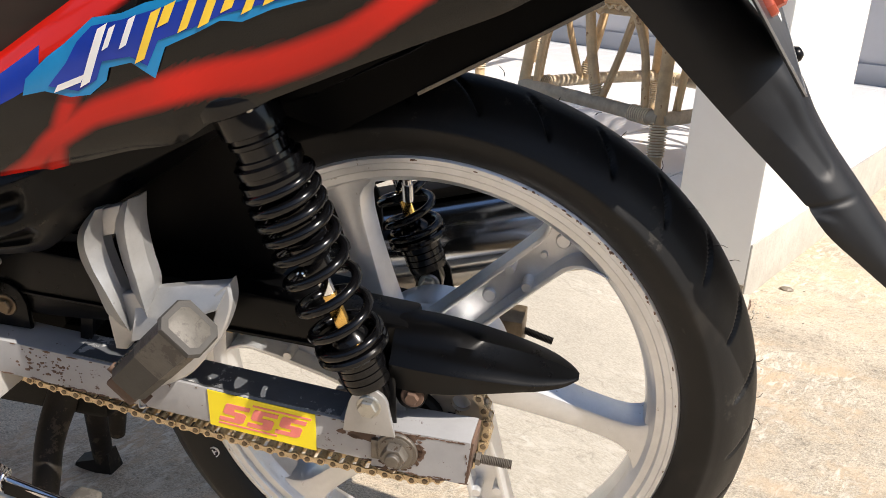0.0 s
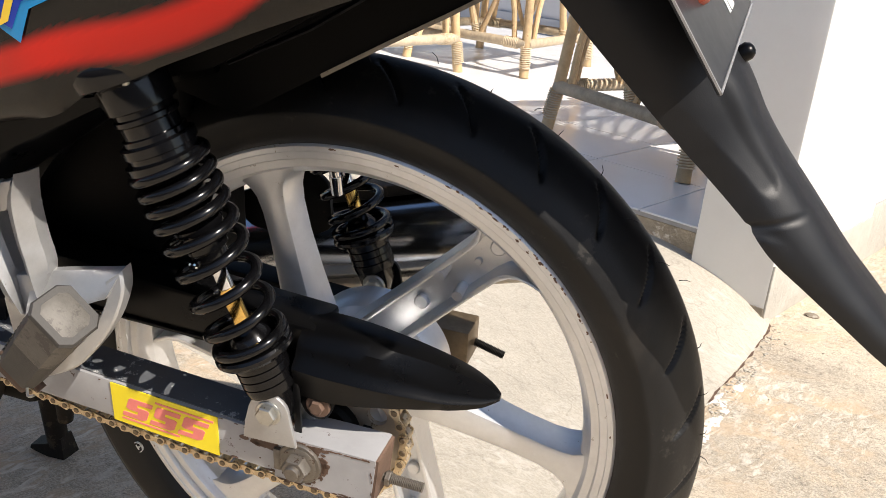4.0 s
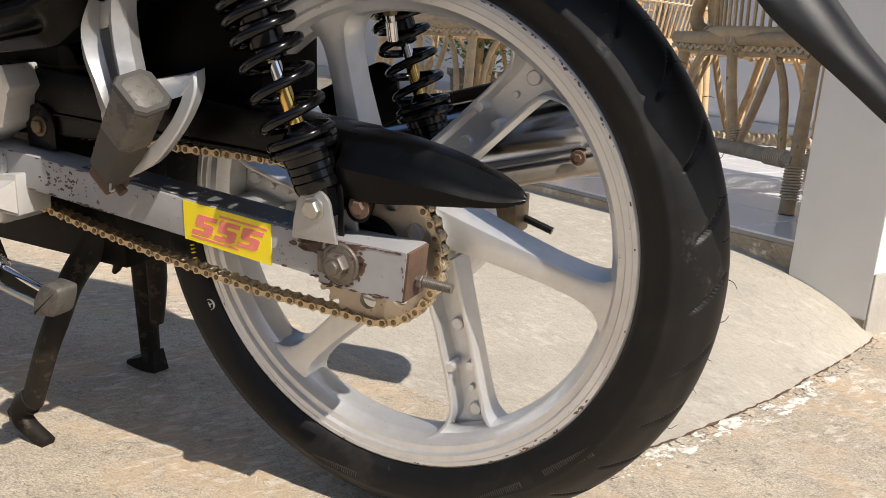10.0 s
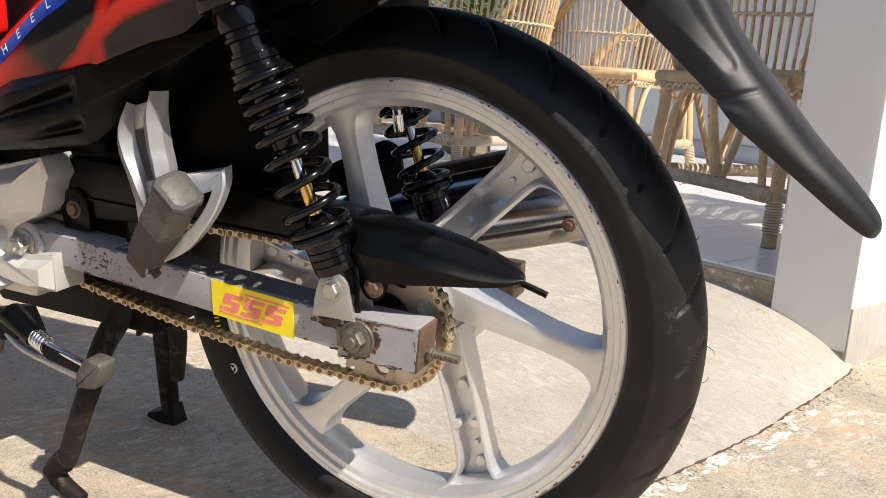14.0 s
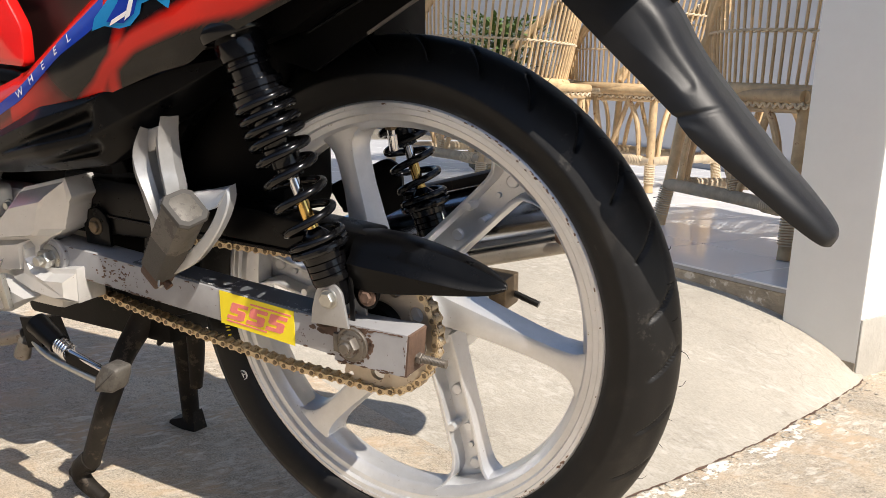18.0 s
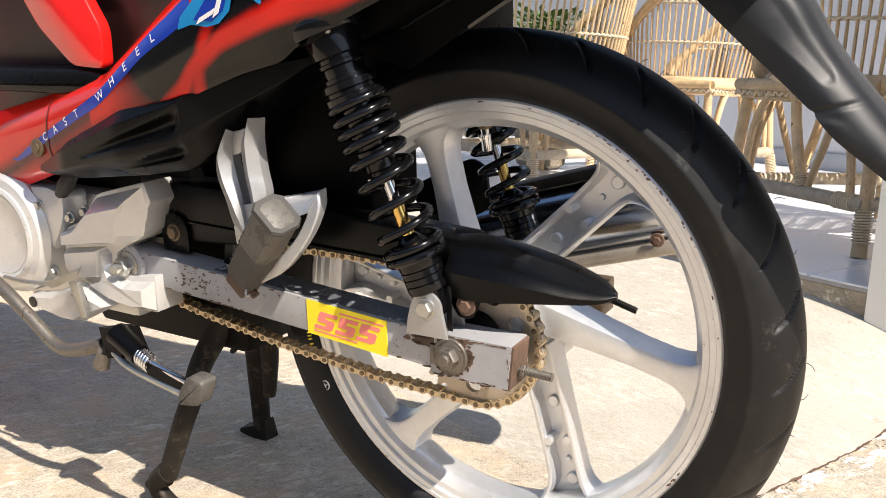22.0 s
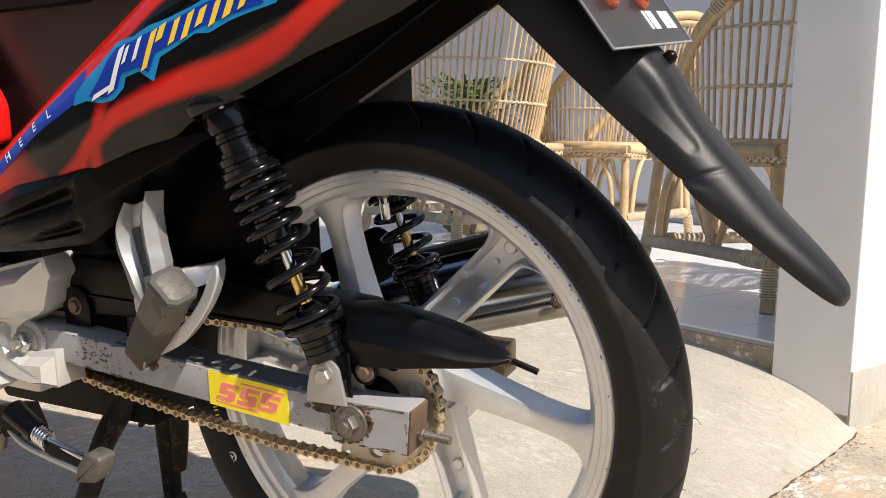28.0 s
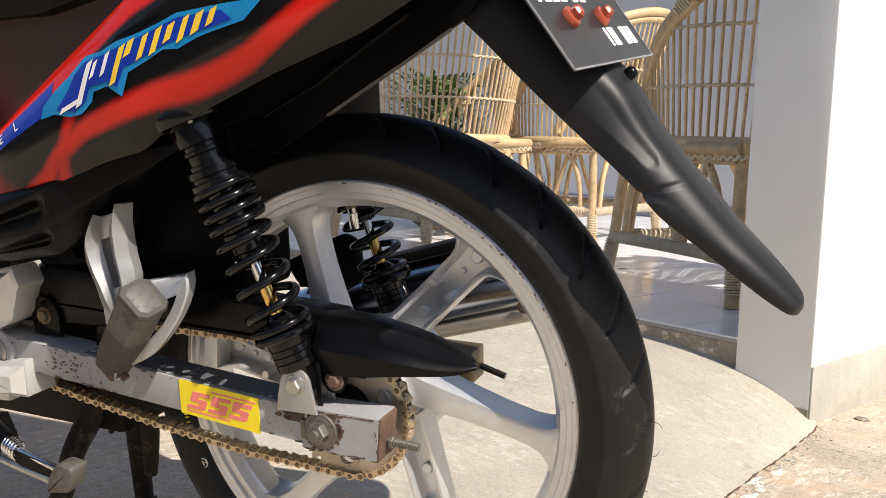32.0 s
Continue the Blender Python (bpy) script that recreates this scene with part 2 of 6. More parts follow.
    st = nt.nodes.new("ShaderNodeTexNoise")
    st.inputs["Scale"].default_value, st.inputs["Detail"].default_value, st.inputs["Roughness"].default_value = 3.0, 12.0, 0.72
    nt.links.new(mp_.outputs[0], st.inputs["Vector"])
    stain = nt.nodes.new("ShaderNodeMapRange")
    stain.inputs[1].default_value, stain.inputs[2].default_value, stain.inputs[3].default_value, stain.inputs[4].default_value = 0.36, 0.60, 0.5 + 0.5 * dark, 1.06
    nt.links.new(st.outputs[0], stain.inputs[0])
    for more in (grain, stain):
        m2 = nt.nodes.new("ShaderNodeMath")
        m2.operation = "MULTIPLY"
        nt.links.new(mul.outputs[0], m2.inputs[0])
        nt.links.new(more.outputs[0], m2.inputs[1])
        mul = m2
    hsv = nt.nodes.new("ShaderNodeHueSaturation")
    nt.links.new(mul.outputs[0], hsv.inputs["Value"])
    src = b.inputs["Base Color"].links[0].from_socket
    nt.links.new(src, hsv.inputs["Color"])
    nt.links.new(hsv.outputs[0], b.inputs["Base Color"])


trowelled(CONCRETE, 1.6, 0.5, 75.0, 0.0036, 0.52, 0.68, 1.18)


def scuffed(m, turn, light, at, size=34.0, stretch=2.2, fade=0.16, patches=(0.44, 0.60)):
    """Adds scraped or stained streaks of another tone, in patches, that follow the screed."""
    nt_ = m.node_tree
    b_ = nt_.nodes["Principled BSDF"]
    co_ = nt_.nodes.new("ShaderNodeTexCoord")
    mp2 = nt_.nodes.new("ShaderNodeMapping")
    mp2.inputs["Rotation"].default_value[2] = turn
    mp2.inputs["Scale"].default_value = (1.0, 1.0 / stretch, 1.0)
    mp2.vector_type = "TEXTURE"
    nt_.links.new(co_.outputs["Object"], mp2.inputs["Vector"])
    masks = []
    for sc, lo, hi in ((size, at, at + fade), (4.0, patches[0], patches[1])):
        n_ = nt_.nodes.new("ShaderNodeTexNoise")
        n_.inputs["Scale"].default_value, n_.inputs["Detail"].default_value, n_.inputs["Roughness"].default_value, n_.inputs["Distortion"].default_value = sc, 9.0, 0.62, 0.8
        nt_.links.new((mp2 if masks == [] else co_).outputs[0 if masks == [] else 3], n_.inputs["Vector"])
        r_ = nt_.nodes.new("ShaderNodeMapRange")
        r_.inputs[1].default_value, r_.inputs[2].default_value = lo, hi
        nt_.links.new(n_.outputs[0], r_.inputs[0])
        masks.append(r_.outputs[0])
    mul_ = nt_.nodes.new("ShaderNodeMath")
    mul_.operation = "MULTIPLY"
    nt_.links.new(masks[0], mul_.inputs[0])
    nt_.links.new(masks[1], mul_.inputs[1])
    mix_ = nt_.nodes.new("ShaderNodeMix")
    mix_.data_type = "RGBA"
    src_ = b_.inputs["Base Color"].links[0].from_socket
    nt_.links.new(mul_.outputs[0], mix_.inputs[0])
    nt_.links.new(src_, mix_.inputs[6])
    mix_.inputs[7].default_value = light + (1,)
    nt_.links.new(mix_.outputs[2], b_.inputs["Base Color"])


scuffed(CONCRETE, 0.35, (0.60, 0.455, 0.305), 0.47, 9.0, 1.3, 0.14, (0.36, 0.58))
scuffed(CONCRETE, BROOM, (0.47, 0.385, 0.28), 0.53, 26.0, 9.0, 0.10, (0.46, 0.60))
scuffed(CONCRETE, BROOM, (0.76, 0.70, 0.60), 0.50)
APRON = material("smooth_cement_apron", (0.455, 0.415, 0.345), 0.85, 0, 0.07, 12, specks=(0.44, 0.40, 0.33), speck_scale=6, speck_at=0.58)
trowelled(APRON, 2.0, 0.2, 50.0, 0.0012, 0.86, 0.86, 1.08)
scuffed(APRON, 0.10, (0.55, 0.515, 0.45), 0.50)
RAWEDGE = material("weathered_cement_edge", (0.24, 0.205, 0.155), 0.95, 0, 0.30, 20, bump=0.003, bump_scale=60, specks=(0.36, 0.33, 0.28), speck_scale=24, speck_at=0.560)
DADO = material("rough_grey_render", (0.46, 0.435, 0.385), 0.95, 0, 0.12, 20, bump=0.003, bump_scale=60, specks=(0.24, 0.22, 0.18), speck_scale=30, speck_at=0.660)
WHITEWALL = material("white_wall_paint", (0.80, 0.80, 0.78), 0.7, 0, 0.03, 10, bump=0.0006, bump_scale=60)
GREYWALL = material("pale_blue_grey_wall_paint", (0.47, 0.47, 0.49), 0.75, 0, 0.04, 6, bump=0.0006, bump_scale=60)
scuffed(RUBBER, 0.0, (0.030, 0.026, 0.021), 0.50, 14.0, 1.0, 0.16, (0.50, 0.66))
TILE = material("white_floor_tile", (0.84, 0.84, 0.85), 0.16, 0, 0.02, 8, random=0.02)
GROUT = material("grey_grout", (0.40, 0.39, 0.38), 0.9)
RATTAN = material("peeled_rattan", (0.63, 0.45, 0.25), 0.45, 0, 0.22, 30, bump=0.0006, bump_scale=150, specks=(0.26, 0.14, 0.06), speck_scale=30, speck_at=0.610, random=0.15)
RATTANDARK = material("weathered_bamboo", (0.50, 0.41, 0.29), 0.6, 0, 0.28, 30, bump=0.0008, bump_scale=120, random=0.15)
BINDING = material("rattan_binding", (0.66, 0.54, 0.37), 0.5, 0, 0.2, 80, bump=0.0005, bump_scale=400)
LEAF = material("garden_leaf", (0.13, 0.20, 0.055), 0.5, 0, 0.3, 20)
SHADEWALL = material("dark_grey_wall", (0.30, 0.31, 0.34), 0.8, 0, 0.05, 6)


# ---- geometry helpers ----
def finish(bm, angle=35.0):
    me = bpy.data.meshes.new("mesh")
    bmesh.ops.recalc_face_normals(bm, faces=bm.faces[:])
    bm.to_mesh(me)
    bm.free()
    me.polygons.foreach_set("use_smooth", [True] * len(me.polygons))
    me.set_sharp_from_angle(angle=radians(angle))
    return me


def part(name, bm, mat, parent=None, label="", angle=35.0):
    """One mesh object out of a bmesh or a mesh, under a thing or a part."""
    me = bm if isinstance(bm, bpy.types.Mesh) else finish(bm, angle)
    if mat and not me.materials:
        me.materials.append(mat)
    ob = new(name, me)
    if parent:
        ob.parent = parent
    if label:
        ob["label"] = label
    return ob


def thing(name, label, category, m=None, group="", kind=""):
    ob = new(name)
    ob.empty_display_size = 0.05
    if m is not None:
        ob.matrix_world = m
    return tagged(ob, label, category, group, kind)


def join(*bms):
    out = bms[0]
    for b in bms[1:]:
        me = bpy.data.meshes.new("tmp")
        b.to_mesh(me)
        b.free()
        out.from_mesh(me)
        bpy.data.meshes.remove(me)
    return out


def moved(bm, m):
    bmesh.ops.transform(bm, matrix=m, verts=bm.verts[:])
    return bm


def box(x0, x1, y0, y1, z0, z1, bevel=0.0, seg=2):
    bm = bmesh.new()
    bmesh.ops.create_cube(bm, size=1.0, matrix=Matrix.LocRotScale(((x0 + x1) / 2, (y0 + y1) / 2, (z0 + z1) / 2), None, (x1 - x0, y1 - y0, z1 - z0)))
    if bevel:
        bmesh.ops.bevel(bm, geom=bm.edges[:], offset=bevel, segments=seg, affect="EDGES", profile=0.5)
    return bm


def prism(poly, y0, y1, bevel=0.0, seg=2):
    """A plate: an outline in x and z, from y0 to y1, with rounded rims."""
    bm = bmesh.new()
    a = [bm.verts.new((x, y0, z)) for x, z in poly]
    f = bm.faces.new(a)
    r = bmesh.ops.extrude_face_region(bm, geom=[f])
    vs = [v for v in r["geom"] if isinstance(v, bmesh.types.BMVert)]
    bmesh.ops.translate(bm, verts=vs, vec=(0, y1 - y0, 0))
    if bevel:
        es = [e for e in bm.edges if abs(e.verts[0].co.y - e.verts[1].co.y) < 1e-6]
        bmesh.ops.bevel(bm, geom=es, offset=bevel, segments=seg, affect="EDGES", profile=0.5)
    return bm


def rounded(poly, r=0.006, n=4):
    """The outline with its corners rounded."""
    out = []
    k = len(poly)
    for i in range(k):
        p, a, b = Vector(poly[i]), Vector(poly[i - 1]), Vector(poly[(i + 1) % k])
        ra = min(r, (a - p).length * 0.45)
        rb = min(r, (b - p).length * 0.45)
        s, e = p + (a - p).normalized() * ra, p + (b - p).normalized() * rb
        for j in range(n + 1):
            t = j / n
            out.append(tuple(s * (1 - t) ** 2 + p * 2 * t * (1 - t) + e * t * t))
    return out


def lathe(profile, seg=96, axis="y", closed=False):
    """A turned solid: (radius, place along the axis)."""
    bm = bmesh.new()
    rings = []
    for r, y in profile:
        ring = []
        for i in range(seg):
            a = 2 * math.pi * i / seg
            c = (r * math.cos(a), y, r * math.sin(a)) if axis == "y" else (r * math.cos(a), r * math.sin(a), y)
            ring.append(bm.verts.new(c))
        rings.append(ring)
    pairs = list(zip(rings, rings[1:])) + ([(rings[-1], rings[0])] if closed else [])
    for a, b in pairs:
        for i in range(seg):
            j = (i + 1) % seg
            bm.faces.new((a[i], a[j], b[j], b[i]))
    if not closed:
        for ring in (rings[0], rings[-1]):
            if (ring[0].co - ring[seg // 2].co).length > 1e-5:
                bm.faces.new(ring)
    return bm


def smooth_line(pts, n=6):
    """A curve through the points."""
    p = [Vector(q) for q in pts]
    out = []
    for i in range(len(p) - 1):
        a, b, c, d = p[max(i - 1, 0)], p[i], p[i + 1], p[min(i + 2, len(p) - 1)]
        for j in range(n):
            t = j / n
            out.append(0.5 * (2 * b + (c - a) * t + (2 * a - 5 * b + 4 * c - d) * t * t + (3 * b - a - 3 * c + d) * t ** 3))
    out.append(p[-1])
    return out


def tube(pts, radius, seg=12, n=0, flat=1.0):
    """A bar along the points; radius may change along it."""
    p = smooth_line(pts, n) if n else [Vector(q) for q in pts]
    k = len(p)
    if isinstance(radius, (int, float)):
        rs = [radius] * k
    else:
        rs = [radius[min(int(i / max(k - 1, 1) * (len(radius) - 1)), len(radius) - 2)] * (1 - (i / max(k - 1, 1) * (len(radius) - 1)) % 1) + radius[min(int(i / max(k - 1, 1) * (len(radius) - 1)) + 1, len(radius) - 1)] * ((i / max(k - 1, 1) * (len(radius) - 1)) % 1) if i < k - 1 else radius[-1] for i in range(k)]
    bm = bmesh.new()
    d0 = (p[1] - p[0]).normalized()
    up = Vector((0, 0, 1)) if abs(d0.z) < 0.9 else Vector((0, 1, 0))
    side = d0.cross(up).normalized()
    rings = []
    for i in range(k):
        d = (p[min(i + 1, k - 1)] - p[max(i - 1, 0)]).normalized()
        side = (side - d * side.dot(d)).normalized()
        nor = side.cross(d)
        rings.append([bm.verts.new(p[i] + side * rs[i] * math.cos(2 * math.pi * j / seg) + nor * rs[i] * flat * math.sin(2 * math.pi * j / seg)) for j in range(seg)])
    for a, b in zip(rings, rings[1:]):
        for j in range(seg):
            bm.faces.new((a[j], a[(j + 1) % seg], b[(j + 1) % seg], b[j]))
    bm.faces.new(rings[0])
    bm.faces.new(rings[-1])
    return bm


def loft(rings, caps=True, closed=True):
    """A skin over outlines with equal numbers of points."""
    bm = bmesh.new()
    vs = [[bm.verts.new(c) for c in r] for r in rings]
    for a, b in zip(vs, vs[1:]):
        k = len(a)
        for j in range(k if closed else k - 1):
            bm.faces.new((a[j], a[(j + 1) % k], b[(j + 1) % k], b[j]))
    if caps and closed:
        bm.faces.new(vs[0])
        bm.faces.new(vs[-1])
    return bm


def along(a, b):
    """A frame at a with its z axis towards b and its y axis as near the machine's y as it can be."""
    z = (Vector(b) - Vector(a)).normalized()
    y = Vector((0, 1, 0)) if abs(z.y) < 0.95 else Vector((0, 0, 1))
    y = (y - z * y.dot(z)).normalized()
    x = y.cross(z)
    return Matrix.Translation(a) @ Matrix((x, y, z)).transposed().to_4x4()


def facing(x, y, z):
    """A frame whose z axis points out of the machine's left side."""
    return Matrix.Translation((x, y, z)) @ Matrix.Rotation(radians(90), 4, "X")


def hexbolt(r=0.007, h=0.006, washer=0.0):
    """A hexagon head with a domed face, standing on z = 0."""
    bm = lathe([(r, 0), (r, h * 0.8), (r * 0.86, h), (r * 0.5, h * 1.0)], 6, "z")
    if washer:
        bm = join(bm, moved(lathe([(washer, 0), (washer, 0.0018), (washer * 0.93, 0.0024), (r * 0.6, 0.0024)], 28, "z"), Matrix.Translation((0, 0, -0.0012))))
    return bm


# ---- ground, terrace and house ----
U, Wd = Vector((0.908, -0.419, 0)), Vector((0.419, 0.908, 0))
CORNER = Vector((0.424, 1.078, 0))
HOUSE = Matrix.Translation(CORNER) @ Matrix.Rotation(math.atan2(U.y, U.x), 4, "Z")
FLOOR = 0.165


def structure(name, bm, mat, label, m=None, angle=35.0):
    ob = part(name, bm, mat, None, "", angle)
    if m is not None:
        ob.matrix_world = m
    return tagged(ob, label, name.split("_")[0], kind="structure")


def grid_sheet(x0, x1, y0, y1, nx, ny, height):
    bm = bmesh.new()
    vs = [[bm.verts.new((x0 + (x1 - x0) * i / nx, y0 + (y1 - y0) * j / ny, height(x0 + (x1 - x0) * i / nx, y0 + (y1 - y0) * j / ny))) for i in range(nx + 1)] for j in range(ny + 1)]
    for j in range(ny):
        for i in range(nx):
            bm.faces.new((vs[j][i], vs[j][i + 1], vs[j + 1][i + 1], vs[j + 1][i]))
    return bm


def yard_z(w):
    """The yard climbs a little towards the house."""
    f = max(0.0, min(1.0, (w + 0.92) / 0.92))
    return 0.020 * f * f * (3 - 2 * f)


bm = bmesh.new()
xs = [-300, -40, -8, -4, -3] + [-2.4 + 0.12 * i for i in range(45)] + [3.6, 5, 8, 40, 300]
vs = [[bm.verts.new((x, y, yard_z((Vector((x, y, 0)) - CORNER).dot(Wd)))) for x in xs] for y in xs]
for j in range(len(xs) - 1):
    for i in range(len(xs) - 1):
        bm.faces.new((vs[j][i], vs[j][i + 1], vs[j + 1][i + 1], vs[j + 1][i]))
structure("ground", bm, CONCRETE, "sunlit cream screeded concrete yard with stains and cracks")

# terrace slab, in the house's frame: x along the front to the right, y into the house
structure("terrace_slab", box(-6.0, -0.004, 0.008, 5.0, -0.05, FLOOR - 0.012, 0.003), RAWEDGE, "weathered cement terrace base", HOUSE)
# unseen wall added behind the camera, kept low so skylight fills the shade
structure("wall_behind", box(-9.0, 9.0, -2.9, -2.6, -0.05, 1.3), SHADEWALL, "unseen plain grey wall added to close the yard")
structure("wall_side_base", box(-0.17, 0.0, 0.0, 6.0, -0.05, FLOOR - 0.006, 0.002), DADO, "rough grey rendered terrace base wall", HOUSE)
structure("pillar_wall", box(-0.164, 0.002, -0.012, 0.560, -0.03, 3.2, 0.004), WHITEWALL, "white painted square porch pillar", HOUSE)
structure("pillar_foot", box(0.0005, 0.0060, -0.0110, 0.562, -0.03, 0.140, 0.002), DADO, "grey cement foot of the porch pillar", HOUSE)
structure("pillar_stain", box(-0.150, 0.0018, -0.0145, -0.0110, -0.03, 0.052, 0.001), RAWEDGE, "brown damp cement at the foot of the porch pillar", HOUSE)
structure("wall_back", box(-7.0, 4.0, 2.50, 2.70, -0.05, 3.4), GREYWALL, "pale blue grey painted house wall", HOUSE)

# ---- motorcycle ----
bike = thing("motorcycle", "black and red underbone motorcycle leaning on its stand", "motorcycle", pose(0, 0, 0.297, 6.29, 0, 0))
YM = 0.028  # middle plane of the wheel

# rim with its flanges and the drop between them
half = [(0.2315, 0.0), (0.2322, -0.0022), (0.2302, -0.0036), (0.2262, -0.0036), (0.2254, -0.0026), (0.2200, -0.0024), (0.2190, -0.0010), (0.2184, 0.0022), (0.2150, 0.0026), (0.2120, 0.0030), (0.2100, 0.0060), (0.2080, 0.0110), (0.2040, 0.0150), (0.2020, 0.0220)]
prof = half + [(r, 2 * YM - y) for r, y in reversed(half)] + [(0.214, YM + 0.02), (0.214, YM - 0.02)]
wheel = part("rear_wheel", lathe(prof, 160, closed=True), RIM, bike, "scuffed silver cast alloy rear wheel", 28)

# tyre: a dense skin with the tread slits pressed into it
NA, NP = 2000, 84
key = [(0.2295, 0.004), (0.2335, -0.004), (0.2400, -0.0102), (0.2500, -0.0150), (0.2592, -0.0172), (0.2602, -0.0171), (0.2690, -0.0120), (0.2775, -0.0052), (0.2860, 0.0050), (0.2936, 0.0158), (0.2967, YM)]
key = [Vector((r, y, 0)) for r, y in key]
key = key + [Vector((k.x, 2 * YM - k.y, 0)) for k in reversed(key[:-1])]
line = smooth_line(key, 8)
dist = [0.0]
for a, b in zip(line, line[1:]):
    dist.append(dist[-1] + (b - a).length)
dist, arr = np.array(dist), np.array([[p.x, p.y] for p in line])
u = np.linspace(0, dist[-1], NP)
R_, Y_ = np.interp(u, dist, arr[:, 0]), np.interp(u, dist, arr[:, 1])
s_ = u - dist[-1] / 2  # across the tread, zero at the crown
ang = np.arange(NA) * 2 * np.pi / NA
A_, S_ = np.meshgrid(ang, s_, indexing="ij")
arc = A_ * 0.293
depth = np.zeros_like(A_)
PITCH = 2 * np.pi * 0.293 / 30
for side in (-1, 1):
    s2 = S_ * side
    pos = arc + 0.35 * s2 - 14.0 * np.maximum(0.045 - s2, 0.0) ** 2 - (0.3 if side > 0 else 0.0) * PITCH
    pos = (pos + PITCH / 2) % PITCH - PITCH / 2
    along_s = np.clip(np.minimum(s2 - 0.006, 0.042 - s2) / 0.009, 0, 1)
    depth = np.maximum(depth, np.clip(1.7 - np.abs(pos) / 0.0016, 0, 1) * along_s * 0.0052)
for s0 in (-0.0555, 0.0555):
    depth = np.maximum(depth, np.clip(1.5 - np.abs(S_ - s0) / 0.0008, 0, 1) * 0.0008)
Rr = R_[None, :] - depth
co = np.stack([Rr * np.cos(A_), np.broadcast_to(Y_[None, :], A_.shape), Rr * np.sin(A_)], -1).reshape(-1, 3)
ii, jj = np.meshgrid(np.arange(NA), np.arange(NP - 1), indexing="ij")
i2 = (ii + 1) % NA
faces = np.stack([ii * NP + jj, i2 * NP + jj, i2 * NP + jj + 1, ii * NP + jj + 1], -1).reshape(-1, 4)
me = bpy.data.meshes.new("tyre")
me.from_pydata(co.tolist(), [], faces[:, ::-1].tolist())
me.polygons.foreach_set("use_smooth", [True] * len(me.polygons))
part("tyre", me, RUBBER, wheel, "worn black rubber tyre with slit tread")


def spoke_frame(deg, off=0.028):
    """x runs outward along the spoke, y across the wheel, z to its side."""
    return Matrix.Rotation(radians(-deg), 4, "Y") @ Matrix.Translation((0, 0, off))


def smooth_spoke():
    rings = []
    for s, w, y0, y1 in ((0.020, 0.044, -0.002, 0.046), (0.050, 0.039, 0.002, 0.044), (0.080, 0.033, 0.006, 0.043), (0.110, 0.0295, 0.009, 0.042), (0.145, 0.0265, 0.012, 0.042), (0.172, 0.0270, 0.013, 0.043), (0.186, 0.0310, 0.013, 0.044), (0.194, 0.0375, 0.012, 0.045), (0.201, 0.051, 0.011, 0.046), (0.2100, 0.084, 0.010, 0.046)):
        h = w / 2
        rings.append([(s, y0, -h * 0.62), (s, y0 - 0.0006, 0), (s, y0, h * 0.62), (s, y0 + 0.0012, h * 0.80), (s, y0 + 0.010, h), (s, y1, h), (s, y1, -h), (s, y0 + 0.010, -h), (s, y0 + 0.0012, -h * 0.80)])
    return loft(rings)


def channel_spoke():
    web = prism([(0.03, -0.015), (0.17, -0.014), (0.192, -0.019), (0.2085, -0.032), (0.2085, 0.032), (0.192, 0.019), (0.17, 0.014), (0.03, 0.015)], 0.0420, 0.047)
    out = [web]
    for sg in (-1, 1):
        rings = []
        for s, z, y0 in ((0.030, 0.0180, 0.018), (0.060, 0.0172, 0.021), (0.100, 0.0165, 0.0235), (0.150, 0.0162, 0.0235), (0.176, 0.0166, 0.0225), (0.187, 0.0185, 0.019), (0.195, 0.0230, 0.016), (0.2015, 0.0310, 0.013), (0.2085, 0.046, 0.010)):
            t = 0.0022
            rings.append([(s, y0 + 0.0006, sg * (z - t)), (s, y0, sg * (z - 0.4 * t)), (s, y0, sg * (z + 0.4 * t)), (s, y0 + 0.0006, sg * (z + t)), (s, 0.048, sg * (z + t + 0.0014)), (s, 0.048, sg * (z - t - 0.0026))])
        out.append(loft(rings))
    return join(*out)


for k in range(3):
    a = part("spoke", smooth_spoke(), RIM, wheel, "", 32)
    a.matrix_local = spoke_frame(-15 + 120 * k)
    b = part("channel_spoke", channel_spoke(), RIM, wheel, "", 25)
    b.matrix_local = spoke_frame(45 + 120 * k)
    for s, z, r, h in ((0.1885, 0.0, 0.0068, 0.0050), (0.166, 0.0, 0.0032, 0.0040), (0.138, 0.0112, 0.0050, 0.0190), (0.139, -0.0108, 0.0050, 0.0190), (0.0995, -0.001, 0.0064, 0.0050)):
        c = part("boss", moved(lathe([(r, 0), (r, h * 0.8), (r * 0.85, h)], 20, "z"), facing(0, 0, 0)), RIM, wheel)
        c.matrix_local = spoke_frame(45 + 120 * k) @ Matrix.Translation((s, 0.0425, z))

part("hub", lathe([(0.020, -0.034), (0.050, -0.034), (0.054, -0.030), (0.055, -0.010), (0.050, 0.000), (0.047, 0.010), (0.050, 0.040), (0.066, 0.050), (0.070, 0.060), (0.070, 0.082), (0.064, 0.088), (0.020, 0.090)], 72), RIM, wheel)


def table(xs_, ys_):
    """A smooth-enough function through the listed values."""
    lo, hi = xs_[0], xs_[-1]
    g = np.linspace(lo, hi, 400)
    y = np.interp(g, xs_, ys_)
    k = max(3, int(0.030 / (hi - lo) * 400))
    n = max(1, k // 2)
    w = np.hanning(2 * n + 3)[1:-1]
    pad = np.concatenate([2 * y[0] - y[n:0:-1], y, 2 * y[-1] - y[-2:-n - 2:-1]])
    y = np.convolve(pad, w / w.sum(), mode="valid")
    return lambda x: float(np.interp(x, g, y))


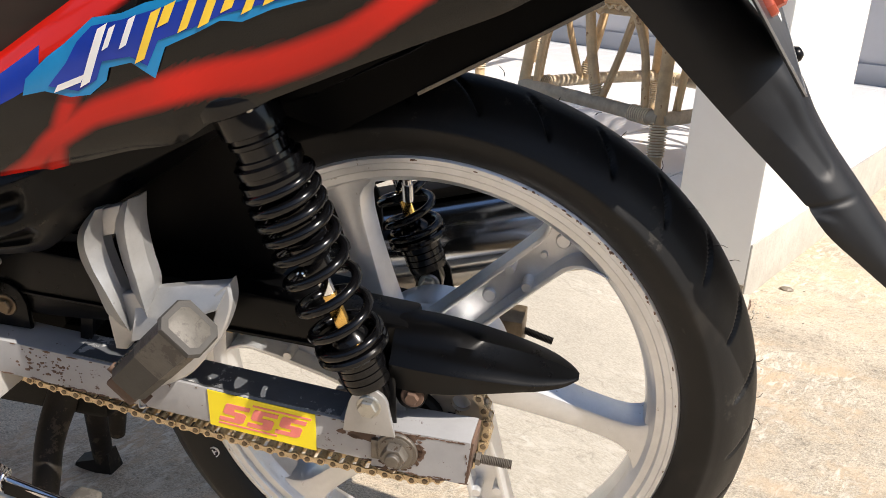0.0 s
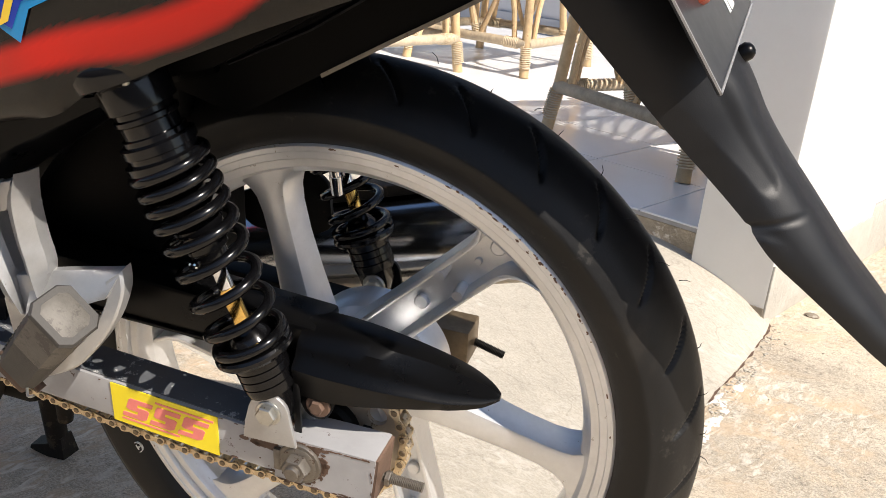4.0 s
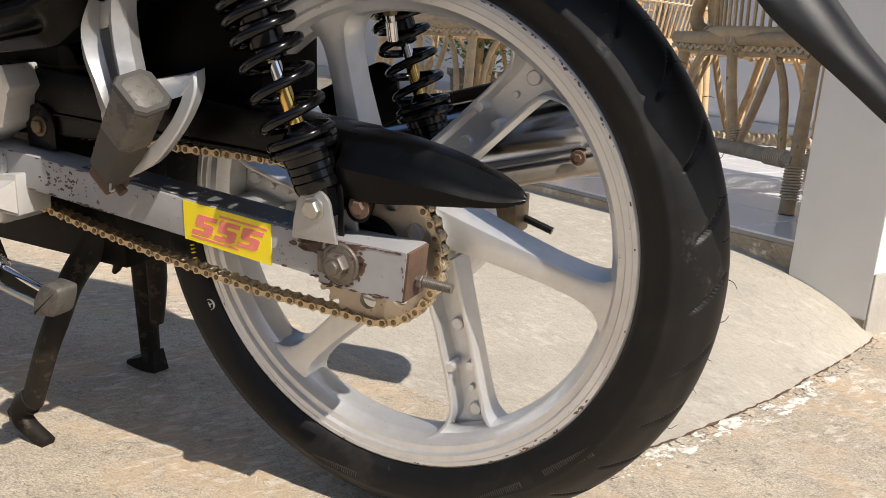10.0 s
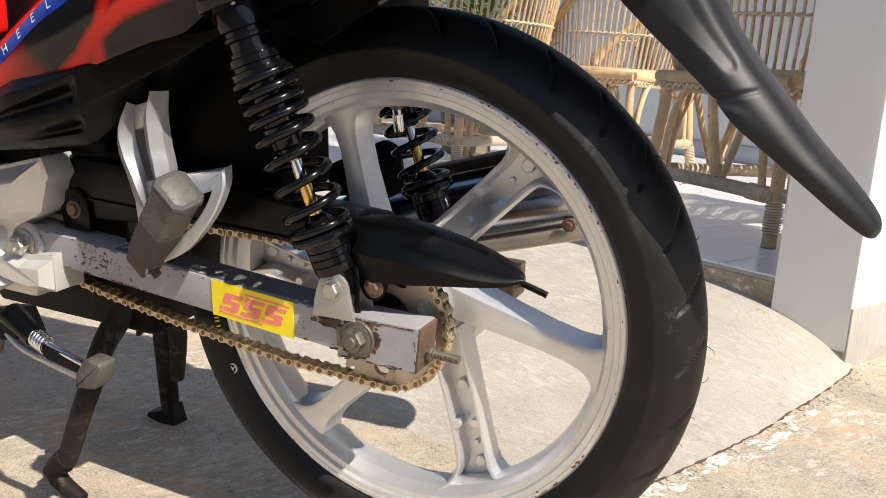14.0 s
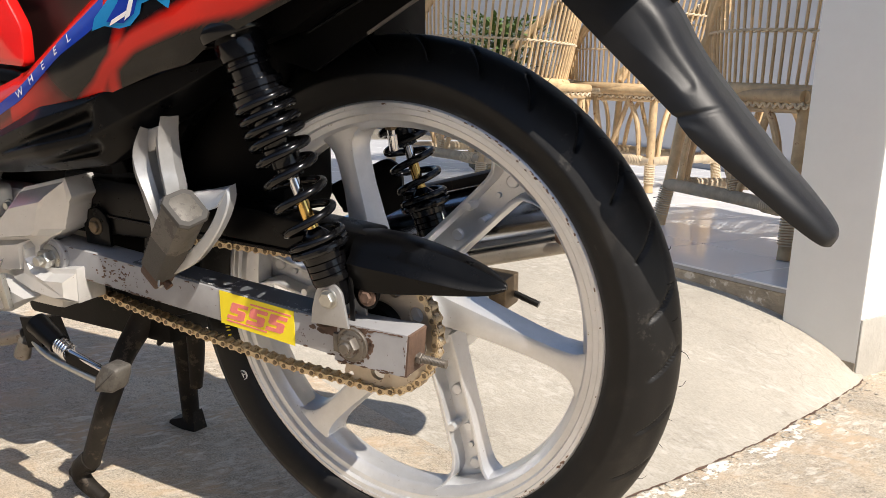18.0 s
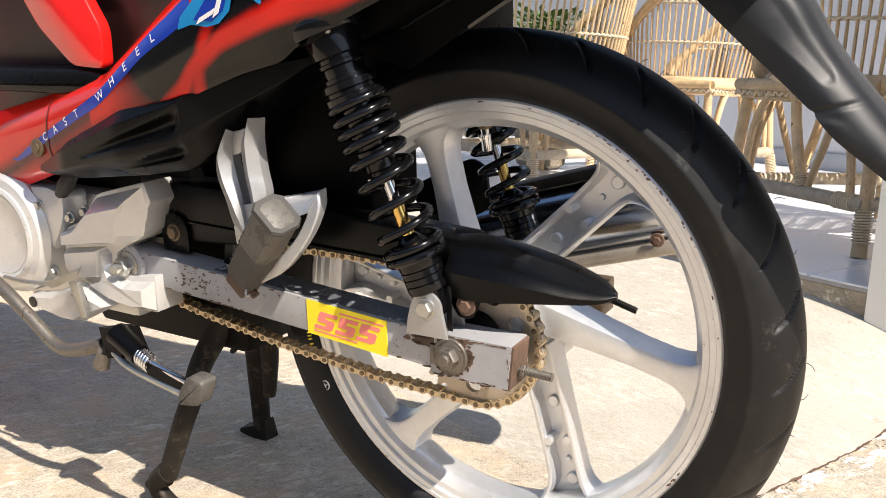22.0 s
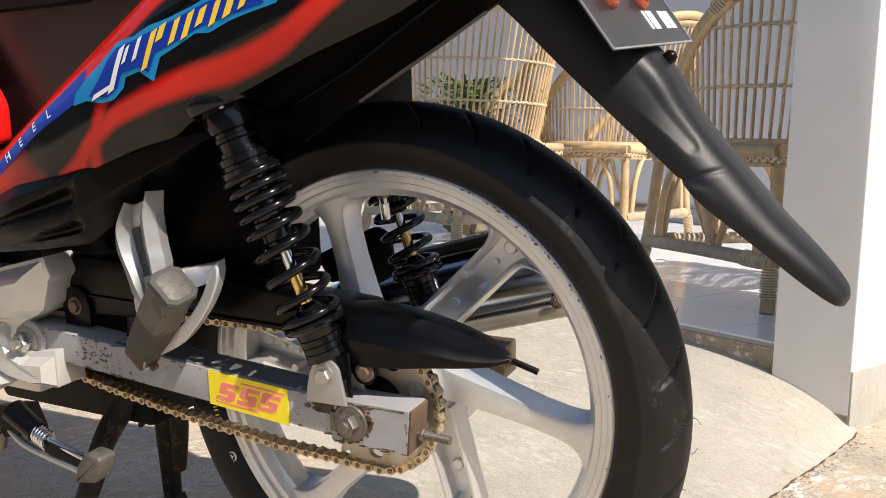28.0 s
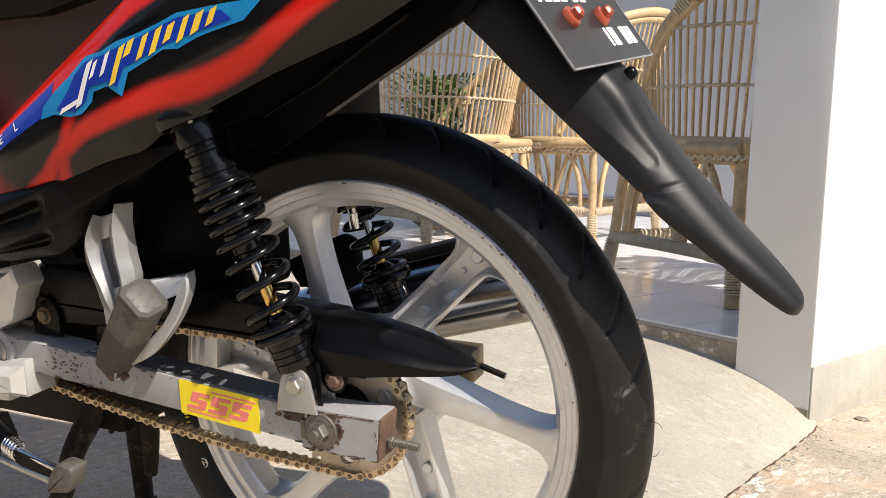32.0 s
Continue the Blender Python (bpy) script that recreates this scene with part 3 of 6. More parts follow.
def holed(outer, holes, y0, y1):
    """A flat plate in x and z with holes cut right through."""
    bm = bmesh.new()
    loops = []
    for loop in [outer] + holes:
        vs = [bm.verts.new((x, y0, z)) for x, z in loop]
        loops.append(vs)
        for a, b in zip(vs, vs[1:] + vs[:1]):
            bm.edges.new((a, b))
    bmesh.ops.triangle_fill(bm, use_beauty=True, use_dissolve=False, edges=bm.edges[:])
    r = bmesh.ops.extrude_face_region(bm, geom=bm.faces[:])
    bmesh.ops.translate(bm, verts=[v for v in r["geom"] if isinstance(v, bmesh.types.BMVert)], vec=(0, y1 - y0, 0))
    return bm


def ring_pts(cx, cz, r, n=24, a0=0.0):
    return [(cx + r * math.cos(a0 + 2 * math.pi * i / n), cz + r * math.sin(a0 + 2 * math.pi * i / n)) for i in range(n)]


# valve
v = part("valve", join(tube([(-0.027, 0.030, 0.206), (-0.027, 0.036, 0.190)], 0.0042, 14), tube([(-0.027, 0.036, 0.191), (-0.027, 0.040, 0.174)], 0.0052, 14)), CHROME, wheel, "chromed tyre valve with hexagon cap")
part("balance_nut", moved(lathe([(0.0075, 0), (0.0075, 0.005), (0.006, 0.007)], 6, "z"), along((-0.027, 0.033, 0.204), (-0.027, 0.037, 0.19))), CHAINDARK, wheel)

# sprocket, teeth, carrier and chain
YC, TEETH = -0.036, 34
RP = 0.0127 * TEETH / (2 * math.pi)
edge = []
for i in range(TEETH * 6):
    k = i % 6
    a = 2 * math.pi * i / (TEETH * 6)
    r = RP + (0.0042, 0.0030, -0.0020, -0.0036, -0.0020, 0.0030)[k]
    edge.append((r * math.cos(a), r * math.sin(a)))
holes = [ring_pts(0.0500 * math.cos(a), 0.0500 * math.sin(a), 0.0085) for a in [radians(27 + 40 * k) for k in range(9)]] + [ring_pts(0, 0, 0.026, 32)]
sprocket = part("sprocket", holed(edge, holes, YC - 0.003, YC + 0.003), SPROCKET, wheel, "golden brown steel chain sprocket with round holes", 30)
part("sprocket_carrier", lathe([(0.012, -0.050), (0.028, -0.050), (0.031, -0.046), (0.031, -0.030), (0.046, -0.028), (0.046, -0.020)], 48), FRAMEBLACK, wheel)
for k in range(4):
    a = radians(10 + 90 * k)
    part("sprocket_bolt", moved(hexbolt(0.0065, 0.006), facing(0.0375 * math.cos(a), YC - 0.004, 0.0375 * math.sin(a))), FRAMEBLACK, wheel)
chain = part("chain", tube([(-0.47, YC, 0.052), (-0.46, YC, 0.056)], 0.003, 8), CHAINDARK, bike, "golden roller chain with oily pins")


def link_plate(y, waist, r=0.0050):
    pts = []
    for i in range(9):
        a = radians(-70 + 140 * i / 8)
        pts.append((0.00635 + r * math.cos(a), r * math.sin(a)))
    pts.append((0, waist))
    for i in range(9):
        a = radians(110 + 140 * i / 8)
        pts.append((-0.00635 + r * math.cos(a), r * math.sin(a)))
    pts.append((0, -waist))
    return prism(pts, y - 0.0007, y + 0.0007)


def chain_link_mesh(y, waist, r, pins, pin_mat):
    bm_ = join(link_plate(-y, waist, r), link_plate(y, waist, r))
    n_ = len(bm_.faces)
    bm_ = join(bm_, *[moved(lathe(pins, 12), Matrix.Translation((sx, 0, 0))) for sx in (-0.00635, 0.00635)])
    bm_.faces.ensure_lookup_table()
    for f_ in bm_.faces[n_:]:
        f_.material_index = 1
    me_ = finish(bm_)
    me_.materials.append(CHAIN)
    me_.materials.append(pin_mat)
    return me_


outer_link = chain_link_mesh(0.0072, 0.0024, 0.0047, [(0.0022, -0.0088), (0.0027, -0.0083), (0.0027, 0.0083), (0.0022, 0.0088)], CHAINDARK)
inner_link = chain_link_mesh(0.0054, 0.0026, 0.0045, [(0.0046, -0.0048), (0.0046, 0.0048)], CHAIN)
loop = [(-0.47, 0.058)]
loop += [(RP * math.sin(radians(a)), RP * math.cos(radians(a))) for a in range(-1, 186, 3)]
loop += [(-0.12, -0.0660), (-0.25, -0.0530), (-0.36, -0.0375), (-0.46, -0.020)]
loop = [Vector((x, 0, z)) for x, z in loop]
gone, where, count = 0.0, 0.004, 0
for a, b in zip(loop, loop[1:]):
    seg_len = (b - a).length
    while where <= gone + seg_len:
        p = a + (b - a) * ((where - gone) / seg_len)
        d = (b - a).normalized()
        ob = part("chain_link", outer_link if count % 2 else inner_link, None, chain)
        ob.matrix_local = Matrix.Translation((p.x, YC, p.z)) @ Matrix.Rotation(-math.atan2(d.z, d.x), 4, "Y")
        where += 0.0127
        count += 1
    gone += seg_len

# swing arm
arm = part("swing_arm", prism([(-0.445, 0.050), (0.004, 0.0185), (0.000, -0.0185), (-0.445, 0.013)], -0.0885, -0.050, 0.0025), ARM, bike, "chipped grey painted box-section swing arm with rust")
part("arm_top_sheet", prism([(-0.30, 0.0415), (-0.05, 0.0235), (-0.05, 0.0228), (-0.30, 0.0408)], -0.086, -0.052), GREYDIRT, arm)
part("dropout", holed(rounded([(-0.016, 0.0215), (0.0640, 0.0215), (0.0600, -0.0225), (-0.022, -0.0205)], 0.002, 2), [], -0.0893, -0.054), ARM, arm, "grey axle housing with rust on its rims", 30)
part("end_cap", holed([(0.0638, 0.0212), (0.0660, 0.0205), (0.0622, -0.0217), (0.0600, -0.0222)], [], -0.0885, -0.055), RUST, arm)
part("weld", tube([(-0.014, -0.088, 0.0228), (-0.013, -0.070, 0.0235), (-0.014, -0.052, 0.0228)], 0.002, 8, 4), RUST, arm)
part("rust_streak", prism([(-0.040, 0.012), (-0.016, 0.016), (-0.018, 0.004), (-0.028, 0.006)], -0.0892, -0.088), RUST, arm)
part("pivot_boss", moved(lathe([(0.024, 0), (0.024, 0.004), (0.022, 0.006), (0.010, 0.006)], 40, "z"), facing(-0.428, -0.0885, 0.031)), ARM, arm)
part("pivot_nut", moved(join(hexbolt(0.0115, 0.013, 0.0165), moved(lathe([(0.006, 0.0), (0.006, 0.020), (0.005, 0.021)], 20, "z"), Matrix.Identity(4))), facing(-0.428, -0.095, 0.031)), STEEL, arm, "zinc plated pivot nut")
part("adjuster_plate", moved(lathe([(0.0185, 0), (0.0185, 0.002), (0.0175, 0.003), (0.008, 0.003)], 36, "z"), facing(0.001, -0.0892, 0.001)), DULLSTEEL, arm)
part("adjuster_tab", box(-0.021, -0.014, -0.0922, -0.0888, -0.010, 0.010, 0.001), DULLSTEEL, arm)
part("axle_nut", moved(join(hexbolt(0.0115, 0.010, 0.0150), lathe([(0.0065, 0), (0.0065, 0.0125), (0.0055, 0.0135)], 20, "z")), facing(0.001, -0.0922, 0.001)), DULLSTEEL, arm, "rust stained axle nut")
thread = [(0.0037 + (0.0006 if k % 2 else -0.0002), 0.0015 * k * 0.5) for k in range(56)]
part("adjuster_screw", moved(lathe(thread, 16, "z"), along((0.055, -0.071, -0.007), (0.105, -0.070, -0.009))), DULLSTEEL, arm, "dark threaded chain adjuster screw")
part("lock_nut", moved(hexbolt(0.0062, 0.004), along((0.066, -0.071, -0.0075), (0.105, -0.070, -0.009))), DULLSTEEL, arm)
bracket = [(-0.044, 0.018), (-0.042, 0.034), (-0.0385, 0.048)] + [(-0.021 + 0.0165 * math.cos(radians(a)), 0.047 + 0.0165 * math.sin(radians(a))) for a in range(160, -1, -16)] + [(-0.001, 0.030), (0.001, 0.019)]
part("shock_bracket", prism(bracket, -0.0965, -0.0925, 0.0010), ALU, arm, "silver painted shock absorber tab")
part("shock_bracket", prism([(x, z) for x, z in bracket], -0.062, -0.058, 0.001), ALU, arm)
part("shock_bolt", moved(hexbolt(0.0085, 0.0065, 0.0105), facing(-0.021, -0.0970, 0.047)), STEEL, arm, "zinc hexagon bolt")
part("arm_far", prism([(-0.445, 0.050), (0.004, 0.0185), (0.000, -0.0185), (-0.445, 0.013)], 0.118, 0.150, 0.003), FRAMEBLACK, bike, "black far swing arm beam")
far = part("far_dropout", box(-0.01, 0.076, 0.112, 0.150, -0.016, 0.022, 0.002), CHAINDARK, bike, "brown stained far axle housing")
part("adjuster_screw", moved(lathe(thread, 14, "z"), along((0.066, 0.140, 0.000), (0.108, 0.142, -0.013))), DARKSTEEL, far)
part("wing_nut", join(tube([(0.030, 0.125, -0.030), (0.055, 0.125, -0.036), (0.066, 0.122, -0.030)], 0.004, 10, 4), tube([(0.045, 0.125, -0.034), (0.052, 0.122, -0.050)], [0.005, 0.003], 10), tube([(0.052, 0.125, -0.034), (0.085, 0.128, -0.036)], 0.0028, 10)), CHAINDARK, far)
part("far_shock_tab", prism([(x - 0.004, z) for x, z in bracket], 0.150, 0.154, 0.001), FRAMEBLACK, far)
part("far_shock_bolt", moved(hexbolt(0.0085, 0.0065, 0.0115), facing(-0.025, 0.122, 0.046)), STEEL, far)

# sticker on the arm
def on_arm(pts, y0, y1):
    """Points along the sticker (0 to 1 in both directions) laid on the arm's slanting face."""
    out = []
    for a, b in pts:
        x = -0.1695 + a * 0.0985
        zt, zb = 0.0298 - a * 0.0070, -0.0070 - a * 0.0080
        out.append((x, zb + (zt - zb) * b))
    return prism(out, y0, y1)


sticker = part("sticker", on_arm([(0, 0), (1, 0), (1, 1), (0, 1)], -0.0893, -0.0886), YELLOW, arm, "yellow sticker with faded red slanted stripes")
def bar(a0, a1, b0, b1, sl=0.10):
    return [(a0 + sl * b0, b0), (a1 + sl * b0, b0), (a1 + sl * b1, b1), (a0 + sl * b1, b1)]
for a0, a1, b0, b1 in ((0.34, 0.88, 0.815, 0.865), (0.07, 0.62, 0.120, 0.170)):
    part("stripe", on_arm(bar(a0, a1, b0, b1), -0.0896, -0.0891), PINKRED, sticker)
for k in range(3):
    a = 0.07 + 0.262 * k
    zig = [(0.02, 0.66), (0.20, 0.66), (0.20, 0.58), (0.09, 0.58), (0.09, 0.52), (0.17, 0.52), (0.19, 0.49), (0.19, 0.34), (0.16, 0.30), (0.00, 0.30), (0.00, 0.38), (0.11, 0.38), (0.11, 0.44), (0.03, 0.44), (0.01, 0.47), (0.01, 0.63)]
    part("print_block", on_arm([(a + 0.02 + 1.2 * p + 0.20 * (q - 0.3), 0.225 + 1.45 * (q - 0.30)) for p, q in zig], -0.0897, -0.0891), PINKRED, sticker)


# shock absorbers
def shock(name, bottom, top, label):
    m = along(bottom, top)
    body = part(name, lathe([(0.012, 0.010), (0.0195, 0.014), (0.0205, 0.018), (0.0205, 0.022), (0.0193, 0.0226), (0.0205, 0.0232), (0.0205, 0.029), (0.0193, 0.0296), (0.0205, 0.0302), (0.0205, 0.036), (0.0193, 0.0366), (0.0207, 0.0372), (0.0220, 0.044), (0.0285, 0.0455), (0.0305, 0.048), (0.0305, 0.051), (0.0290, 0.053), (0.0180, 0.054), (0.0150, 0.062), (0.0070, 0.070)], 48, "z"), BLACKGLOSS, bike, label)
    body.matrix_local = m
    fork = prism([(-0.009, -0.012), (-0.014, 0.000), (-0.016, 0.022), (0.016, 0.022), (0.014, 0.000), (0.009, -0.012)], -0.0125, 0.0125, 0.002)
    part("fork_end", fork, BLACKGLOSS, body)
    pts = []
    s, a = 0.053, 0.0
    while s < 0.208:
        pitch = 0.0065 if s < 0.060 else (0.0250 if s < 0.138 else (0.0165 if s < 0.165 else 0.0118))
        pts.append((0.0262 * math.cos(a), 0.0262 * math.sin(a), s))
        a += 2 * math.pi / 28
        s += pitch / 28
    part("spring", tube(pts, 0.0043, 10), BLACKGLOSS, body, "gloss black coil spring", 60)
    part("gold_sleeve", lathe([(0.0064, 0.062), (0.0064, 0.102)], 24, "z"), GOLD, body, "polished gold damper sleeve")
    part("rod", lathe([(0.0056, 0.100), (0.0056, 0.135)], 24, "z"), CHROME, body)
    part("damper_tube", lathe([(0.006, 0.122), (0.0125, 0.124), (0.0125, 0.134), (0.0155, 0.136), (0.0155, 0.150), (0.0165, 0.152), (0.0165, 0.216)], 32, "z"), BLACKGLOSS, body)
    part("damper_clip", moved(lathe([(0.0036, 0), (0.0036, 0.004), (0.0025, 0.005)], 16, "z"), Matrix.Translation((-0.008, -0.010, 0.128)) @ Matrix.Rotation(radians(90), 4, "X")), CHROME, body)
    for k_ in range(3):
        part("damper_ring", moved(lathe([(0.0172, 0.0), (0.0184, 0.0015), (0.0184, 0.0050), (0.0172, 0.0065)], 32, "z"), Matrix.Translation((0, 0, 0.150 + 0.018 * k_))), BLACKGLOSS, body)
    part("preload_collar", lathe([(0.020, 0.200), (0.0275, 0.202), (0.0278, 0.208), (0.0240, 0.2095), (0.0240, 0.2130), (0.0262, 0.2140), (0.0262, 0.2200), (0.0225, 0.2215), (0.0225, 0.225), (0.0190, 0.226)], 40, "z"), BLACKGLOSS, body)
    part("upper_body", lathe([(0.0200, 0.224), (0.0200, 0.234), (0.0225, 0.2355), (0.0225, 0.2385), (0.0205, 0.2395), (0.0205, 0.2430), (0.0245, 0.2445), (0.0255, 0.266), (0.0240, 0.270), (0.010, 0.272)], 40, "z"), BLACKGLOSS, body)
    part("top_mount", join(lathe([(0.028, 0.262), (0.0365, 0.265), (0.0385, 0.272), (0.0370, 0.279), (0.0300, 0.286), (0.010, 0.290)], 40, "z")), BLACKGLOSS, body)
    return body


left_shock = shock("shock_absorber", (-0.021, -0.0800, 0.048), (-0.1165, -0.1040, 0.310), "gloss black coil-over shock absorber with gold rod")
right_shock = shock("shock_absorber", (-0.025, 0.1360, 0.046), (-0.1205, 0.1370, 0.308), "gloss black coil-over shock absorber with gold rod")
part("mount_screw", moved(lathe([(0.0028, 0), (0.0028, 0.002), (0.002, 0.003)], 16, "z"), facing(-0.094, -0.128, 0.300)), STEEL, bike)

# chain guard: the rear shell and the long case in front of it
rings = []
keys = [(-0.008, 0.1095, 0.055, -0.084, 0.058, 0.50), (0.012, 0.1100, 0.053, -0.084, 0.058, 0.48), (0.036, 0.1085, 0.054, -0.082, 0.055, 0.45), (0.060, 0.1040, 0.056, -0.077, 0.050, 0.40), (0.084, 0.0975, 0.057, -0.069, 0.043, 0.34), (0.104, 0.0905, 0.0575, -0.061, 0.036, 0.27), (0.120, 0.0835, 0.0585, -0.053, 0.028, 0.24), (0.131, 0.0775, 0.0600, -0.047, 0.020, 0.24), (0.138, 0.0730, 0.0620, -0.042, 0.012, 0.28), (0.1425, 0.0690, 0.0640, -0.038, 0.005, 0.40)]
cols = [smooth_line([(k[0], k[c], 0) for k in keys], 4) for c in range(1, 6)]
for q in zip(*cols):
    x, (zt, zb, yo, wd, rg) = q[0].x, [v.y for v in q]
    h = zt - zb
    rings.append([(x, yo + 0.16 * wd, zb), (x, yo + 0.10 * wd, zb + 0.03 * h), (x, yo + 0.06 * wd, zb + (rg - 0.22) * h), (x, yo + 0.012 * wd, zb + (rg - 0.05) * h), (x, yo, zb + rg * h), (x, yo + 0.035 * wd, zb + (rg + 0.05) * h), (x, yo + 0.115 * wd, zb + (rg + 0.13) * h), (x, yo + 0.155 * wd, zb + (rg + 0.24) * h), (x, yo + 0.22 * wd, zb + (rg + 0.38) * h if rg < 0.4 else zb + 0.84 * h), (x, yo + 0.36 * wd, zb + 0.95 * h), (x, yo + 0.56 * wd, zt), (x, yo + 0.85 * wd, zt - 0.04 * h), (x, yo + wd, zb + 0.7 * h), (x, yo + wd, zb + 0.1 * h)])
guard = part("chain_guard", loft(rings), BLACKPLASTIC, bike, "satin black plastic chain guard with worn edge", 30)
part("guard_tab", prism(rounded([(-0.020, 0.072), (0.020, 0.072), (0.024, 0.052), (0.016, 0.034), (0.000, 0.034), (-0.008, 0.050)], 0.008), -0.074, -0.070, 0.001), BLACKPLASTIC, guard)
part("guard_bolt", moved(hexbolt(0.0062, 0.005, 0.0100), facing(0.010, -0.0755, 0.048)), RUST, guard, "copper brown rusty bolt")
part("shock_stay", prism([(-0.010, 0.080), (-0.004, 0.080), (-0.002, 0.020), (-0.008, 0.020)], -0.080, -0.078, 0.001), BLACKMETAL, guard)
case = part("chain_case", prism(rounded([(-0.425, 0.132), (-0.350, 0.129), (-0.200, 0.122), (0.004, 0.108), (0.004, 0.068), (-0.12, 0.074), (-0.200, 0.076), (-0.30, 0.064), (-0.43, 0.058)], 0.004, 2), -0.0650, -0.022, 0.003), BLACKPLASTIC, bike, "black plastic chain case")
part("case_rib", prism([(-0.42, 0.0875), (-0.05, 0.0785), (-0.05, 0.0760), (-0.42, 0.0845)], -0.0675, -0.064, 0.0008), BLACKPLASTIC, case)
part("case_boss", prism([(-0.392, 0.048), (-0.394, 0.074)] + [(-0.373 + 0.020 * math.cos(radians(a)), 0.074 + 0.020 * math.sin(radians(a))) for a in range(170, 9, -20)] + [(-0.352, 0.074), (-0.352, 0.048)], -0.070, -0.064, 0.0015), BLACKPLASTIC, case)
part("case_bolt", moved(hexbolt(0.0075, 0.005, 0.0105), facing(-0.373, -0.0705, 0.071)), CHAINDARK, case)

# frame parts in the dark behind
# boxes added inside and on the far side to block sun leaking through
part("inner_body", join(box(-0.74, -0.36, -0.050, 0.150, 0.100, 0.215, 0.015), box(-0.44, -0.06, 0.060, 0.185, 0.200, 0.430, 0.02), box(-0.80, -0.40, 0.100, 0.190, 0.020, 0.200, 0.02)), SHADEBLACK, bike, "added black body blocks that keep sun off the yard")
part("frame_box", join(box(-0.42, -0.13, -0.020, 0.075, 0.10, 0.34, 0.01), box(-0.55, -0.36, -0.012, 0.10, -0.060, 0.16, 0.01)), FRAMEBLACK, bike)
rings = []
for k in range(15):
    a = radians(104 + 4.9 * k)
    ring = []
    for yy, rr in ((-0.060, 0.300), (-0.060, 0.312), (-0.030, 0.322), (0.028, 0.326), (0.086, 0.322), (0.116, 0.312), (0.116, 0.300), (0.100, 0.306), (0.028, 0.316), (-0.044, 0.306)):
        ring.append((rr * math.cos(a), yy, rr * math.sin(a)))
    rings.append(ring)
part("inner_mudguard", loft(rings), BLACKPLASTIC, bike, "black inner mudguard over the tyre")
part("seat_rail", join(tube([(-0.13, -0.030, 0.300), (0.03, -0.030, 0.350), (0.20, -0.025, 0.450)], 0.014, 14, 4)), SHADEBLACK, bike)
# tail underside takes the black that has its shade painted in
tail = part("under_tail", join(prism([(-0.150, 0.285), (-0.060, 0.262), (0.004, 0.3000), (0.050, 0.3270), (0.090, 0.3500), (0.140, 0.3810), (0.200, 0.440), (0.120, 0.470), (-0.10, 0.360)], -0.0540, -0.0480), prism([(-0.150, 0.330), (0.010, 0.345), (0.140, 0.425), (0.200, 0.470), (0.120, 0.490), (-0.10, 0.390)], -0.0478, 0.060)), SHADEBLACK, bike, "black plastic tail underside, darkened for its shade")
part("tail_edge", prism([(0.005, 0.2985), (0.050, 0.3250), (0.090, 0.3478), (0.131, 0.3725), (0.130, 0.3748), (0.089, 0.3502), (0.049, 0.3275), (0.004, 0.3010)], -0.0565, -0.0535), DULLSTEEL, tail, "thin silver lower tail trim")
part("tail_ledge", loft([[(-0.065, -0.0575, 0.2985), (-0.065, -0.0550, 0.2975), (-0.065, -0.0545, 0.3005)], [(-0.002, -0.0590, 0.3300), (-0.002, -0.0545, 0.3285), (-0.002, -0.0540, 0.3330)], [(0.050, -0.0590, 0.3630), (0.050, -0.0545, 0.3615), (0.050, -0.0540, 0.3660)], [(0.092, -0.0590, 0.3885), (0.092, -0.0545, 0.3868), (0.092, -0.0540, 0.3915)]]), GREYPLASTIC, tail, "dusty grey moulded tail ledge")
part("upper_tail_wall", prism([(-0.130, 0.280), (-0.060, 0.3030), (0.000, 0.3370), (0.090, 0.3930), (0.200, 0.470), (0.05, 0.440), (-0.10, 0.350)], -0.0850, -0.0560), SHADEBLACK, tail)


# side panel with its livery
PZ = table([-0.62, -0.5, -0.456, -0.355, -0.249, -0.185, -0.142, -0.12, -0.073, -0.008, 0.073, 0.102, 0.2], [0.10, 0.138, 0.155, 0.20, 0.24, 0.262, 0.272, 0.29, 0.310, 0.339, 0.372, 0.389, 0.45])
PT = table([-0.62, -0.5, -0.462, -0.385, -0.325, -0.268, -0.186, -0.11, -0.04, 0.05, 0.2], [0.20, 0.226, 0.236, 0.254, 0.292, 0.329, 0.382, 0.432, 0.47, 0.49, 0.53])
PY = table([-0.62, -0.5, -0.4, -0.3, -0.15, 0.0, 0.1, 0.2], [-0.115, -0.130, -0.142, -0.150, -0.152, -0.138, -0.118, -0.085])


def panel_y(x, z):
    v_ = min(1, max(0, (z - PZ(x)) / (PT(x) - PZ(x))))
    return PY(x) + 0.016 * abs(2 * v_ - 1) ** 3.0


BAND = table([-0.34, -0.30, -0.262, -0.24, -0.20, -0.14, -0.08, -0.02, 0.06, 0.12], [0.17, 0.206, 0.241, 0.266, 0.295, 0.312, 0.330, 0.357, 0.406, 0.444])
BANDW = table([-0.34, -0.30, -0.262, -0.22, -0.14, -0.08, 0.0, 0.12], [0.026, 0.016, 0.008, 0.0085, 0.0105, 0.0120, 0.0105, 0.007])
STRIPE = table([-0.563, -0.494, -0.381, -0.304, -0.262, -0.20, -0.134, -0.09, 0.0], [0.149, 0.181, 0.231, 0.283, 0.306, 0.345, 0.392, 0.412, 0.44])


def soft(d, w, s):
    return max(0.0, min(1.0, (w + s - abs(d)) / (2 * s)))


